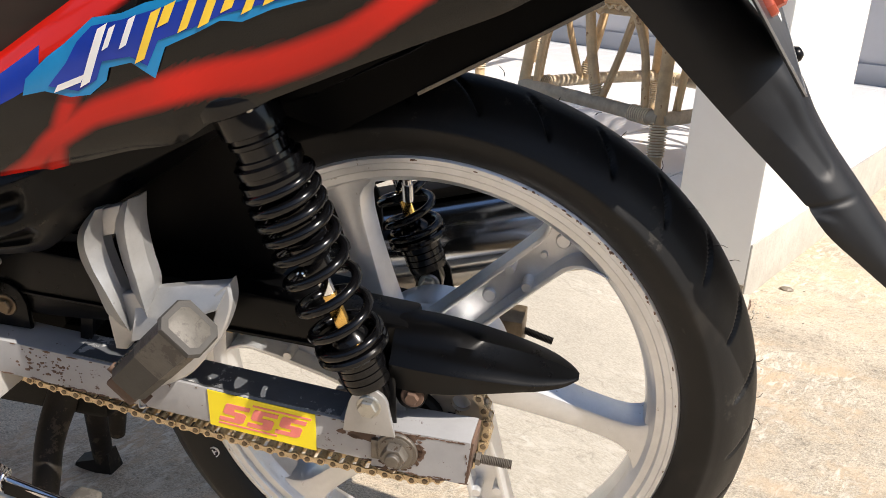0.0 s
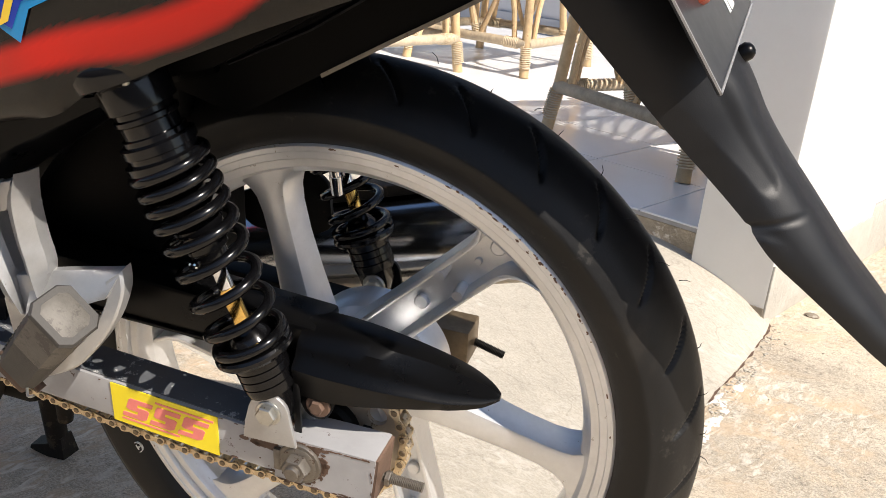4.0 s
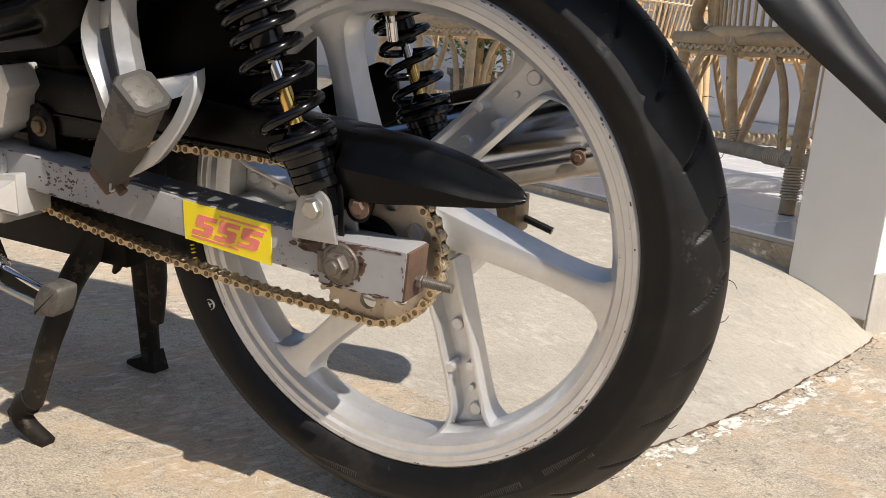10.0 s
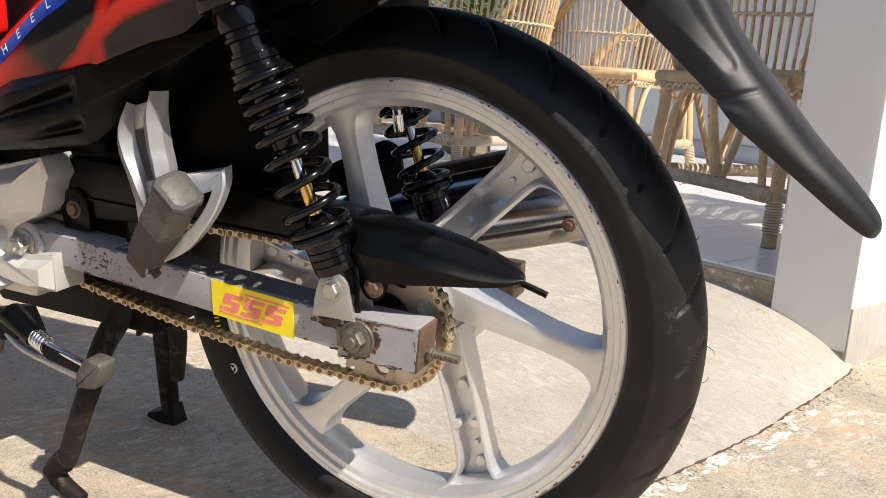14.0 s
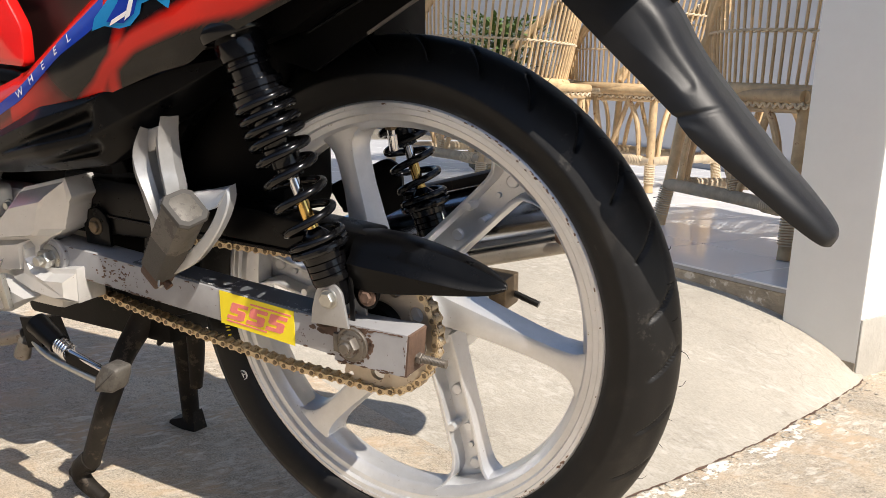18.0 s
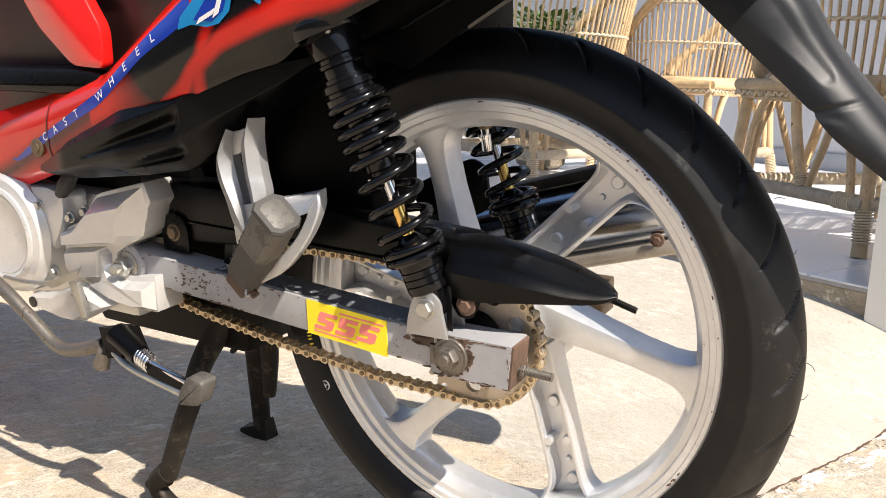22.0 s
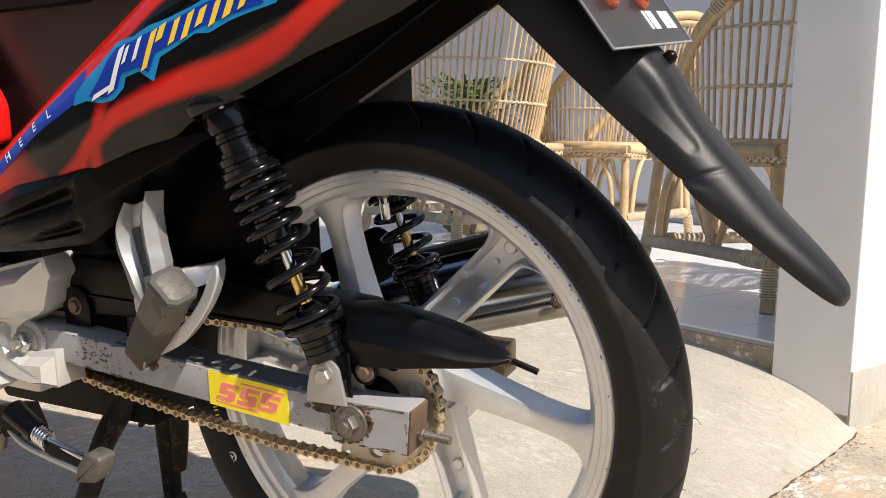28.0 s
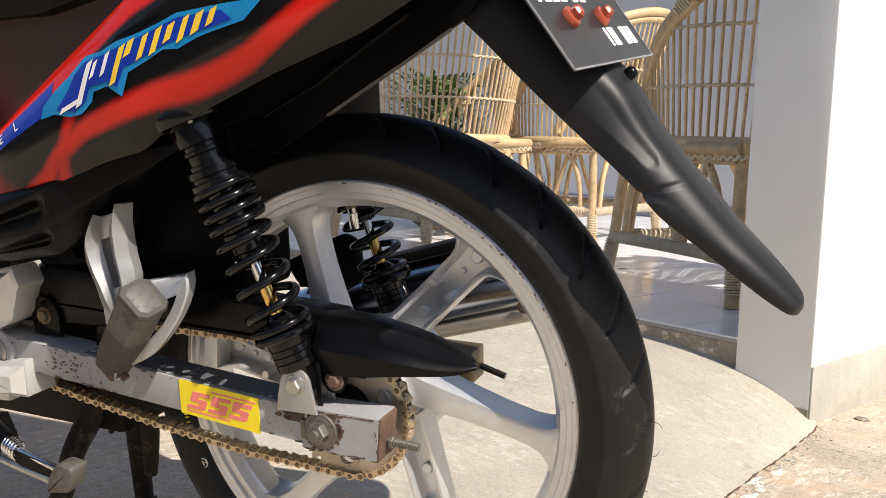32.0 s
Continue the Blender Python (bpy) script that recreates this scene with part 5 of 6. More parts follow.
for k in range(6):
    sp = part("spoke", box(0.035, 0.208, 0.014, 0.042, -0.011, 0.011, 0.004), RIM, front)
    sp.matrix_local = Matrix.Translation((-1.235, 0, -0.008)) @ Matrix.Rotation(radians(60 * k), 4, "Y")
fork = part("fork", join(tube([(-1.235, -0.055, -0.008), (-1.150, -0.055, 0.220), (-1.080, -0.050, 0.400)], [0.020, 0.017, 0.016], 14), tube([(-1.235, 0.111, -0.008), (-1.150, 0.111, 0.220), (-1.080, 0.106, 0.400)], [0.020, 0.017, 0.016], 14)), BLACKMETAL, bike, "unseen black front fork legs")
rings = []
for k in range(19):
    a = radians(20 + 8.5 * k)
    rings.append([(-1.235 + rr * math.cos(a), yy, -0.008 + rr * math.sin(a)) for yy, rr in ((-0.034, 0.285), (-0.030, 0.300), (0.028, 0.310), (0.086, 0.300), (0.090, 0.285), (0.028, 0.302))])
part("front_mudguard", loft(rings), RED, bike, "unseen red front mudguard")
part("leg_shield", loft([[(x, -w_ + 0.028, z), (x - 0.03, -w_ * 0.5 + 0.028, z), (x - 0.04, 0.028, z), (x - 0.03, w_ * 0.5 + 0.028, z), (x, w_ + 0.028, z), (x + 0.02, w_ * 0.9 + 0.028, z), (x - 0.01, 0.028, z), (x + 0.02, -w_ * 0.9 + 0.028, z)] for x, w_, z in ((-0.760, 0.120, -0.060), (-0.800, 0.165, 0.060), (-0.840, 0.185, 0.200), (-0.900, 0.185, 0.340), (-0.970, 0.150, 0.460), (-1.010, 0.110, 0.540))]), RED, bike, "unseen red leg shield added at the front of the frame")
part("handlebar_cowl", loft([[(x, -w_ + 0.028, z), (x, -w_ * 0.6 + 0.028, z + h_), (x, w_ * 0.6 + 0.028, z + h_), (x, w_ + 0.028, z), (x, 0.028, z - h_)] for x, w_, z, h_ in ((-1.120, 0.050, 0.600, 0.030), (-1.060, 0.120, 0.610, 0.060), (-0.980, 0.130, 0.620, 0.060), (-0.920, 0.070, 0.620, 0.030))]), BLACKPLASTIC, bike, "unseen black handlebar cowl")
part("handlebar", tube([(-0.880, -0.320, 0.640), (-0.960, -0.180, 0.630), (-0.990, 0.028, 0.625), (-0.960, 0.236, 0.630), (-0.880, 0.376, 0.640)], [0.017, 0.013, 0.012, 0.013, 0.017], 14, 6), BLACKPLASTIC, bike, "unseen handlebar with rubber grips")
part("main_frame", tube([(-1.030, 0.028, 0.480), (-0.860, 0.028, 0.240), (-0.700, 0.028, 0.150), (-0.480, 0.028, 0.160)], [0.032, 0.036, 0.034, 0.030], 14, 5), FRAMEBLACK, bike)

# passenger's peg on its cast hanger
def ridged(outer, ridge, inner):
    """A cast blade with a raised rib: its two edges and the rib's line, in x and z."""
    rows_ = [smooth_line([(x, y, z) for x, z in line_], 5) for line_, y in ((outer, -0.100), (outer, -0.110), (ridge, -0.1235), (inner, -0.111), (inner, -0.100))]
    rings_ = []
    for a, b, c, d, e in zip(*rows_):
        rings_.append([a, b, b.lerp(c, 0.85), c, c.lerp(d, 0.15), d, e])
    return loft(rings_)


hanger = part("peg_hanger", ridged([(-0.2374, 0.2005), (-0.2553, 0.1783), (-0.258, 0.1551), (-0.2488, 0.1293), (-0.2393, 0.1028), (-0.2234, 0.0924)], [(-0.2277, 0.2056), (-0.2417, 0.1797), (-0.2391, 0.1565), (-0.2304, 0.136), (-0.2224, 0.1174), (-0.2137, 0.1016)], [(-0.2309, 0.2013), (-0.2336, 0.1777), (-0.2305, 0.1579), (-0.2259, 0.1403), (-0.2218, 0.1247), (-0.2209, 0.0929)]), ALU, bike, "cast aluminium passenger peg hanger", 22)
part("hanger_blade", ridged([(-0.2135, 0.207), (-0.2225, 0.1860), (-0.2203, 0.1569), (-0.217, 0.1416), (-0.2139, 0.126), (-0.2045, 0.109)], [(-0.1985, 0.2180), (-0.2050, 0.1950), (-0.204, 0.1663), (-0.2011, 0.1501), (-0.1986, 0.1336), (-0.1957, 0.1177)], [(-0.1972, 0.2160), (-0.1995, 0.1920), (-0.1969, 0.1639), (-0.194, 0.1499), (-0.1938, 0.1365), (-0.2026, 0.1088)]), ALU, hanger, "", 22)
part("hanger_web", prism([(-0.2376, 0.1980), (-0.2150, 0.206), (-0.2240, 0.1800), (-0.2341, 0.1767)], -0.110, -0.100, 0.001), ALU, hanger)
part("hanger_plate", prism([(-0.2391, 0.1041), (-0.2258, 0.1279), (-0.1939, 0.1353), (-0.2024, 0.1063), (-0.2259, 0.0748), (-0.2361, 0.0739)], -0.113, -0.104, 0.002), ALU, hanger)
def strip(edge_a, edge_b, thick=0.005):
    """A cast plate between two edge lines in space."""
    n_ = Vector((0.15, 0.95, 0.28)).normalized() * thick
    pa, pb = smooth_line(edge_a, 6), smooth_line(edge_b, 6)
    return loft([[a, a.lerp(b, 0.12) - n_ * 0.2, b.lerp(a, 0.12) - n_ * 0.2, b, b + n_, a + n_] for a, b in zip(pa, pb)])


part("heel_plate", strip([(-0.212, -0.106, 0.130), (-0.175, -0.105, 0.139), (-0.145, -0.106, 0.146), (-0.130, -0.107, 0.150)], [(-0.212, -0.124, 0.092), (-0.178, -0.124, 0.108), (-0.152, -0.122, 0.124), (-0.138, -0.119, 0.130)]), ALU, hanger, "", 30)
part("heel_loop", strip([(-0.130, -0.107, 0.150), (-0.1275, -0.111, 0.134), (-0.133, -0.118, 0.112), (-0.146, -0.124, 0.090), (-0.164, -0.128, 0.070), (-0.190, -0.130, 0.056)], [(-0.142, -0.112, 0.140), (-0.1395, -0.115, 0.130), (-0.144, -0.121, 0.114), (-0.156, -0.126, 0.096), (-0.174, -0.130, 0.080), (-0.196, -0.132, 0.068)], 0.009), ALU, hanger, "", 30)
mp = along((-0.211, -0.131, 0.060), (-0.122, -0.168, 0.156))
foot = part("foot_peg", loft([[mp @ Vector((sx * w_, sy * d_, s_)) for sx, sy in ((-1, -0.55), (-0.7, -1), (0.7, -1), (1, -0.55), (1, 0.6), (0.7, 1), (-0.7, 1), (-1, 0.6))] for s_, w_, d_ in ((0.000, 0.0150, 0.0120), (0.004, 0.0175, 0.0145), (0.050, 0.0180, 0.0155), (0.100, 0.0175, 0.0155), (0.108, 0.0160, 0.0140))]), PEGRUBBER, hanger, "dusty rubber covered folding peg", 40)
for k in range(9):
    part("tread_rib", moved(box(-0.0192, -0.0165, -0.0090, 0.0100, 0.012 + 0.0082 * k, 0.0158 + 0.0082 * k, 0.0006, 1), mp), PEGRUBBER, hanger)
part("peg_cap", loft([[mp @ Vector((sx * w_, sy * d_ + 0.001, s_)) for sx, sy in ((-1, -0.6), (-0.7, -1), (0.7, -1), (1, -0.6), (1, 0.6), (0.7, 1), (-0.7, 1), (-1, 0.6))] for s_, w_, d_ in ((0.056, 0.0184, 0.0166), (0.104, 0.0186, 0.0170), (0.111, 0.0172, 0.0150), (0.113, 0.0140, 0.0115))]), PEGPAD, hanger, "scuffed bare metal peg end", 40)
part("peg_rim", loft([[mp @ Vector((sx * w_, sy * d_ + 0.001, s_)) for sx, sy in ((-1, -0.6), (-0.7, -1), (0.7, -1), (1, -0.6), (1, 0.6), (0.7, 1), (-0.7, 1), (-1, 0.6))] for s_, w_, d_ in ((0.1075, 0.0200, 0.0180), (0.1100, 0.0204, 0.0184), (0.1125, 0.0190, 0.0172))]), PEGRUBBER, hanger)
part("peg_root", moved(join(box(-0.014, 0.014, -0.011, 0.013, -0.018, 0.004, 0.003), tube([(-0.021, 0, -0.008), (0.021, 0, -0.008)], 0.0045, 12)), mp), RUST, hanger)
part("split_pin", tube([(-0.200, -0.142, 0.056), (-0.198, -0.146, 0.046), (-0.192, -0.146, 0.048)], 0.0011, 8, 4), STEEL, hanger)

# rear mudguard and flap
LIP = [(-0.020, 0.360), (0.040, 0.402), (0.092, 0.412), (0.138, 0.378), (0.180, 0.337), (0.215, 0.304), (0.240, 0.281), (0.266, 0.258), (0.288, 0.238), (0.307, 0.218), (0.332, 0.198), (0.360, 0.176), (0.388, 0.153), (0.408, 0.138), (0.416, 0.134)]
SPINE = [(0.000, 0.520), (0.070, 0.500), (0.140, 0.460), (0.186, 0.410), (0.236, 0.362), (0.270, 0.326), (0.290, 0.294), (0.308, 0.270), (0.327, 0.248), (0.346, 0.226), (0.366, 0.203), (0.388, 0.181), (0.407, 0.161), (0.418, 0.147), (0.420, 0.140)]
NEAR = [-0.055, -0.050, -0.046, -0.042, -0.038, -0.036, -0.034, -0.033, -0.034, -0.034, -0.031, -0.026, -0.018, -0.008, 0.006]
STEP = 16
lip, spine = smooth_line([(x, y, z) for (x, z), y in zip(LIP, NEAR)], STEP), smooth_line([(x, 0.020, z) for x, z in SPINE], STEP)
bow = smooth_line([(0, 0, 0), (0.04, 0.45, 0), (0.22, 0.80, 0), (0.48, 0.95, 0), (1.0, 1.0, 0)], 14)


def swell(x, c, w):
    return max(0.0, 1 - ((x - c) / w) ** 2) ** 2


def ramp_to(x, a, b):
    f = max(0.0, min(1.0, (x - a) / (b - a)))
    return f * f * (3 - 2 * f)


def relief(s, g):
    """A slanted scoop that ends in a rounded wall, and the lump where the wider flap begins below the notch."""
    near_, far_ = 0.28 + 0.22 * ramp_to(s, 4.4, 7.2), 0.66 + 0.02 * ramp_to(s, 4.4, 7.2)
    tip = 7.45 - 6.0 * (g - 0.60) ** 2
    run = ramp_to(s, 4.3, 5.2) * (1 - ramp_to(s, tip - 0.30, tip))
    f = max(0.0, min(1.0, (g - near_) / (far_ - near_)))
    d = -0.0020 * run * f ** 0.8 * (1 - ramp_to(g, far_, far_ + 0.20))
    start = 8.06 + 0.55 * g
    lump = ramp_to(s, start, start + 0.40) * (1 - ramp_to(s, start + 0.35, start + 2.2))
    return d + 0.0026 * lump * (1 - ramp_to(g, 0.10, 0.46))


rings = []
for i, (a, b) in enumerate(zip(lip, spine)):
    near, inner = [], []
    a = a + (b - a).normalized() * 0.0022 * swell(i / STEP, 8.05, 0.14)
    for p in bow:
        f, g = p.x, p.y
        y = a.y + (b.y - a.y) * f - relief(i / STEP, g)
        near.append((a.x + (b.x - a.x) * g, y, a.z + (b.z - a.z) * g))
        inner.append((a.x + (b.x - a.x) * (g * 0.93 - 0.01), a.y + (b.y - a.y) * (0.08 + 0.92 * f), a.z + (b.z - a.z) * (g * 0.93 - 0.01)))
    far = [(x, 0.040 - y, z) for x, y, z in reversed(near[:-1])]
    far_in = [(x, 0.040 - y, z) for x, y, z in inner[:-1]]
    rings.append(near + far + far_in + list(reversed(inner)))
mud = part("rear_mudguard", loft(rings), GREYPLASTIC, bike, "dark grey textured plastic rear mudguard", 60)
part("rubber_lug", join(moved(lathe([(0.006, 0), (0.006, 0.008), (0.004, 0.011), (0.002, 0.012)], 20, "z"), along((0.262, 0.020, 0.330), (0.275, 0.020, 0.340)))), BLACKPLASTIC, mud)
# number plate: black, with its characters as plain bars
PL = Matrix.Translation((0.259, -0.038, 0.342)) @ Matrix.Rotation(radians(-36), 4, "Y") @ Matrix.Rotation(radians(-3), 4, "Z") @ Matrix.Diagonal((1, 1.17, 1, 1))
plate = part("number_plate", moved(box(-0.0010, 0.0010, -0.070, 0.135, 0.000, 0.120, 0.0006, 1), PL), PLATEBLACK, bike, "black number plate with chipped white rim")
for y0, y1, z0, z1 in ((-0.070, 0.135, 0.000, 0.0016), (-0.070, -0.068, 0.0, 0.12), (0.133, 0.135, 0.0, 0.12)):
    part("plate_rim", moved(box(0.0004, 0.0016, y0, y1, z0, z1), PL), ALU, plate)
for y0, z0, w, h in ((0.046, 0.016, 0.005, 0.019), (0.056, 0.016, 0.014, 0.019), (0.088, 0.016, 0.012, 0.019), (0.104, 0.016, 0.012, 0.019), (-0.050, 0.062, 0.006, 0.026), (-0.036, 0.062, 0.012, 0.026), (-0.020, 0.062, 0.012, 0.026), (-0.004, 0.062, 0.012, 0.026), (0.022, 0.062, 0.010, 0.026), (0.038, 0.062, 0.012, 0.026)):
    part("plate_bar", moved(box(0.0008, 0.0018, y0, y0 + w, z0, z0 + h, 0.0004, 1), PL), WHITEINK, plate)
for y in (-0.012, 0.060):
    part("plate_bolt", moved(moved(join(lathe([(0.0095, 0), (0.0095, 0.003), (0.0085, 0.005), (0.004, 0.006)], 8, "z"), lathe([(0.006, 0.004), (0.006, 0.0105), (0.004, 0.0125)], 6, "z")), Matrix.Rotation(radians(90), 4, "Y")), PL @ Matrix.Translation((0.001, y, 0.046))), REDBOLT, plate, "copper red plate bolt")
part("plate_stay", tube([(0.215, -0.020, 0.395), (0.190, -0.020, 0.400)], 0.007, 12), FRAMEBLACK, mud)

# muffler on the far side
ax0, ax1 = (-0.360, 0.250, -0.052), (0.200, 0.262, 0.112)
muf = part("muffler", moved(lathe([(0.018, -0.02), (0.026, 0.05), (0.044, 0.13), (0.0480, 0.16), (0.0480, 0.475), (0.0465, 0.505), (0.040, 0.512), (0.022, 0.512), (0.022, 0.49)], 72, "z"), along(ax0, ax1)), MUFFLER, bike, "dark polished steel muffler", 40)
mm = along(ax0, ax1)
part("muffler_seam", join(*[moved(box(0.0330, 0.0540, -0.0400, 0.0060, 0.150, 0.505, 0.008, 3), mm)]), MUFFLERRAW, muf, "weathered bare metal seam with rust")
part("muffler_strap", moved(box(-0.0640, -0.0500, -0.0220, 0.0220, 0.150, 0.480, 0.004, 2), mm), FRAMEBLACK, muf, "dark strap along the muffler")
part("muffler_screw", moved(hexbolt(0.0048, 0.004, 0.0085), facing(0.1026, 0.2150, 0.0505)), RUST, muf, "rusty muffler bolt")
part("muffler_stay", prism(rounded([(-0.20, 0.095), (-0.11, 0.140), (-0.09, 0.130), (-0.085, 0.080), (-0.12, 0.060), (-0.18, 0.065)], 0.01), 0.158, 0.164, 0.001), FRAMEBLACK, bike, "dark far peg hanger")
part("header_pipe", tube([(-0.75, 0.16, -0.10), (-0.50, 0.20, -0.095), (-0.34, 0.248, -0.048)], 0.016, 16, 5), MUFFLERRAW, bike)

# chipped paint on the swing arm and the rim
rng = random.Random(11)


def chip(cx, cz, r, y0, y1, stretch=1.0):
    n = rng.randint(6, 9)
    return prism([(cx + stretch * r * rng.uniform(0.45, 1.0) * math.cos(2 * math.pi * i / n), cz + r * rng.uniform(0.45, 1.0) * math.sin(2 * math.pi * i / n)) for i in range(n)], y0, y1)


def arm_edge(x, top):
    return (0.0185 if top else -0.0185) - 0.0708 * (x - 0.002)


for k in range(90):
    x = rng.choice((rng.uniform(-0.42, -0.02), rng.uniform(-0.08, -0.02), rng.gauss(-0.33, 0.035)))
    kind_ = rng.random()
    if kind_ < 0.28:
        z, r, st = arm_edge(x, True) - rng.uniform(0.0008, 0.0022), rng.uniform(0.0005, 0.0011), rng.uniform(2.0, 7.0)
    elif kind_ < 0.62:
        z, r, st = arm_edge(x, False) + rng.uniform(0.0008, 0.0030), rng.uniform(0.0005, 0.0013), rng.uniform(2.0, 7.0)
    else:
        z, r, st = arm_edge(x, True) - rng.uniform(0.004, 0.034), rng.uniform(0.0003, 0.0010), rng.uniform(0.7, 1.6)
    part("paint_chip", chip(x, z, r, -0.08885, -0.0884, st), RUST, arm)
for k in range(46):
    kind_ = rng.random()
    x = rng.uniform(-0.018, 0.060)
    if kind_ < 0.38:
        z, r, st = 0.0208 - rng.uniform(0.0, 0.0016), rng.uniform(0.0005, 0.0010), rng.uniform(2.0, 6.0)
    elif kind_ < 0.80:
        z, r, st = -0.0228 + rng.uniform(0.0, 0.0030), rng.uniform(0.0006, 0.0013), rng.uniform(1.5, 6.0)
    elif kind_ < 0.92:
        x, z, r, st = 0.0612 - rng.uniform(0, 0.0016), rng.uniform(-0.02, 0.019), rng.uniform(0.0012, 0.0030), 0.35
    else:
        z, r, st = rng.uniform(-0.02, 0.02), rng.uniform(0.0003, 0.0009), 1.0
    part("paint_chip", chip(x, z, r, -0.08965, -0.0892, st), RUST, arm)
for k in range(60):
    x, z = rng.gauss(-0.325, 0.016), rng.gauss(0.0, 0.007)
    part("rust_patch", chip(x, z + arm_edge(x, True) - 0.018, rng.uniform(0.0004, 0.0019), -0.08885, -0.0884, rng.uniform(0.8, 1.8)), RUST, arm)
for k in range(12):
    part("paint_chip", chip(-0.036 + rng.uniform(-0.012, 0.020), 0.012 - rng.uniform(-0.004, 0.006), rng.uniform(0.002, 0.0055), -0.0889, -0.0884, 2.0), RUST, arm)
for k in range(44):
    a, r = rng.uniform(0, 2 * math.pi), 0.0180 + abs(rng.gauss(0, 0.0022))
    x, z = 0.001 + r * math.cos(a), 0.001 + r * math.sin(a)
    if -0.0200 < z < 0.0190:
        part("rust_patch", chip(x, z, rng.uniform(0.0012, 0.0042), -0.08975, -0.0892, rng.uniform(0.7, 1.6)), RUST, arm)
for k in range(26):
    x = -0.012 + abs(rng.gauss(0, 0.022))
    part("rust_patch", chip(x, 0.0195 - abs(rng.gauss(0, 0.0035)), rng.uniform(0.0008, 0.0026), -0.08972, -0.0892, rng.uniform(1.2, 3.0)), RUST, arm)
for k in range(90):
    a = radians(rng.choice((rng.gauss(48, 12), rng.gauss(-42, 10), rng.uniform(0, 360))))
    r = 0.2303 - abs(rng.gauss(0, 0.0014))
    sc = part("rim_scuff", chip(0, 0, rng.uniform(0.0004, 0.0012), -0.0039, -0.0034, rng.uniform(1.0, 3.5)), RUST, wheel)
    sc.matrix_local = Matrix.Translation((r * math.cos(a), 0, r * math.sin(a))) @ Matrix.Rotation(-(a + math.pi / 2), 4, "Y")

# moulding hairs and marks on the tyre
for k in range(30):
    a = radians(-50 + 215 * k / 30 + random.uniform(-2, 2))
    y0 = random.choice((0.006, 0.050, 0.030, 0.012))
    r0 = 0.2967 - 0.35 * abs(y0 - YM) ** 1.35
    da, l = random.uniform(-0.02, 0.02), random.uniform(0.003, 0.008)
    pts = [(r0 * math.cos(a), y0, r0 * math.sin(a)), ((r0 + l * 0.6) * math.cos(a + da * 0.4), y0, (r0 + l * 0.6) * math.sin(a + da * 0.4)), ((r0 + l) * math.cos(a + da * 1.4), y0 + 0.001, (r0 + l) * math.sin(a + da * 1.4))]
    part("rubber_hair", tube(pts, [0.0004, 0.0002], 5, 3), RUBBER, wheel)


def side_mark(name, deg, r, shapes, mat, label=""):
    """Flat marks on the near sidewall; shapes are outlines along and across the wall."""
    out = []
    a0 = radians(deg)
    y_ = float(np.interp(r, (0.2335, 0.2400, 0.2500, 0.2592, 0.2690), (-0.004, -0.0102, -0.0150, -0.0172, -0.0120)))
    t, n = (-math.sin(a0), math.cos(a0)), (math.cos(a0), math.sin(a0))
    for poly in shapes:
        pts = [((r + q) * n[0] + p * t[0], (r + q) * n[1] + p * t[1]) for p, q in poly]
        out.append(prism(pts, y_ - 0.0005, y_ + 0.0015))
    return part(name, join(*out), mat, wheel, label)


rect = lambda p0, p1, q0, q1: [(p0, q0), (p1, q0), (p1, q1), (p0, q1)]
ringm = [[(0.006 * math.cos(b), 0.006 * math.sin(b)), (0.006 * math.cos(b + 0.4), 0.006 * math.sin(b + 0.4)), (0.0053 * math.cos(b + 0.4), 0.0053 * math.sin(b + 0.4)), (0.0053 * math.cos(b), 0.0053 * math.sin(b))] for b in [0.4 * k for k in range(16)]]
side_mark("wall_stamp", 207, 0.2410, ringm + [rect(-0.003, 0.003, -0.0005, 0.0005), rect(-0.0005, 0.0005, -0.003, 0.003), rect(-0.003, 0.0, 0.0015, 0.0022)], WHITEINK, "small round white stamp on the sidewall")
side_mark("wall_bars", 193.5, 0.2410, [rect(-0.010, -0.0085, -0.004, 0.004), rect(-0.006, -0.0045, -0.004, 0.004), rect(-0.002, -0.0005, -0.004, 0.004), rect(0.004, 0.0055, -0.004, 0.004), rect(0.008, 0.0095, -0.004, 0.004)], YELLOW, "yellow paint marks on the sidewall")
side_mark("wall_spot", 283, 0.262, [[(0.0035 * math.cos(b), 0.005 * math.sin(b)), (0.0035 * math.cos(b + 0.4), 0.005 * math.sin(b + 0.4)), (0.0022 * math.cos(b + 0.4), 0.0036 * math.sin(b + 0.4)), (0.0022 * math.cos(b), 0.0036 * math.sin(b))] for b in [0.4 * k for k in range(16)]], WHITEINK)
bars = []
for k in range(46):
    p = -0.055 + 0.0024 * k
    bars.append(rect(p, p + 0.0009, -0.0045, 0.0045 if k % 7 else -0.001))
side_mark("wall_ribs", 306, 0.2560, bars[:23], PEGRUBBER)
side_mark("wall_ribs", 312, 0.2545, bars[23:], PEGRUBBER)
side_mark("wall_ribs", 264, 0.2560, bars[:23], PEGRUBBER)

# ---- terrace ----
def house(x, y, z=0.0):
    return HOUSE @ Vector((x, y, z))


floor = structure("floor", box(-4.2, -0.006, 0.006, 2.50, FLOOR - 0.013, FLOOR - 0.0045), GROUT, "glossy white floor tiles with grey joints", HOUSE)
tile_mesh = finish(box(0.0015, 0.2985, 0.0015, 0.2985, -0.0045, 0.0, 0.0012, 1))
tile_mesh.materials.append(TILE)
for i in range(14):
    for j in range(9):
        t_ = part("tile", tile_mesh, None, floor)
        t_.matrix_local = Matrix.Translation((-0.006 - 0.30 * (i + 1), 0.004 + 0.30 * j, FLOOR))


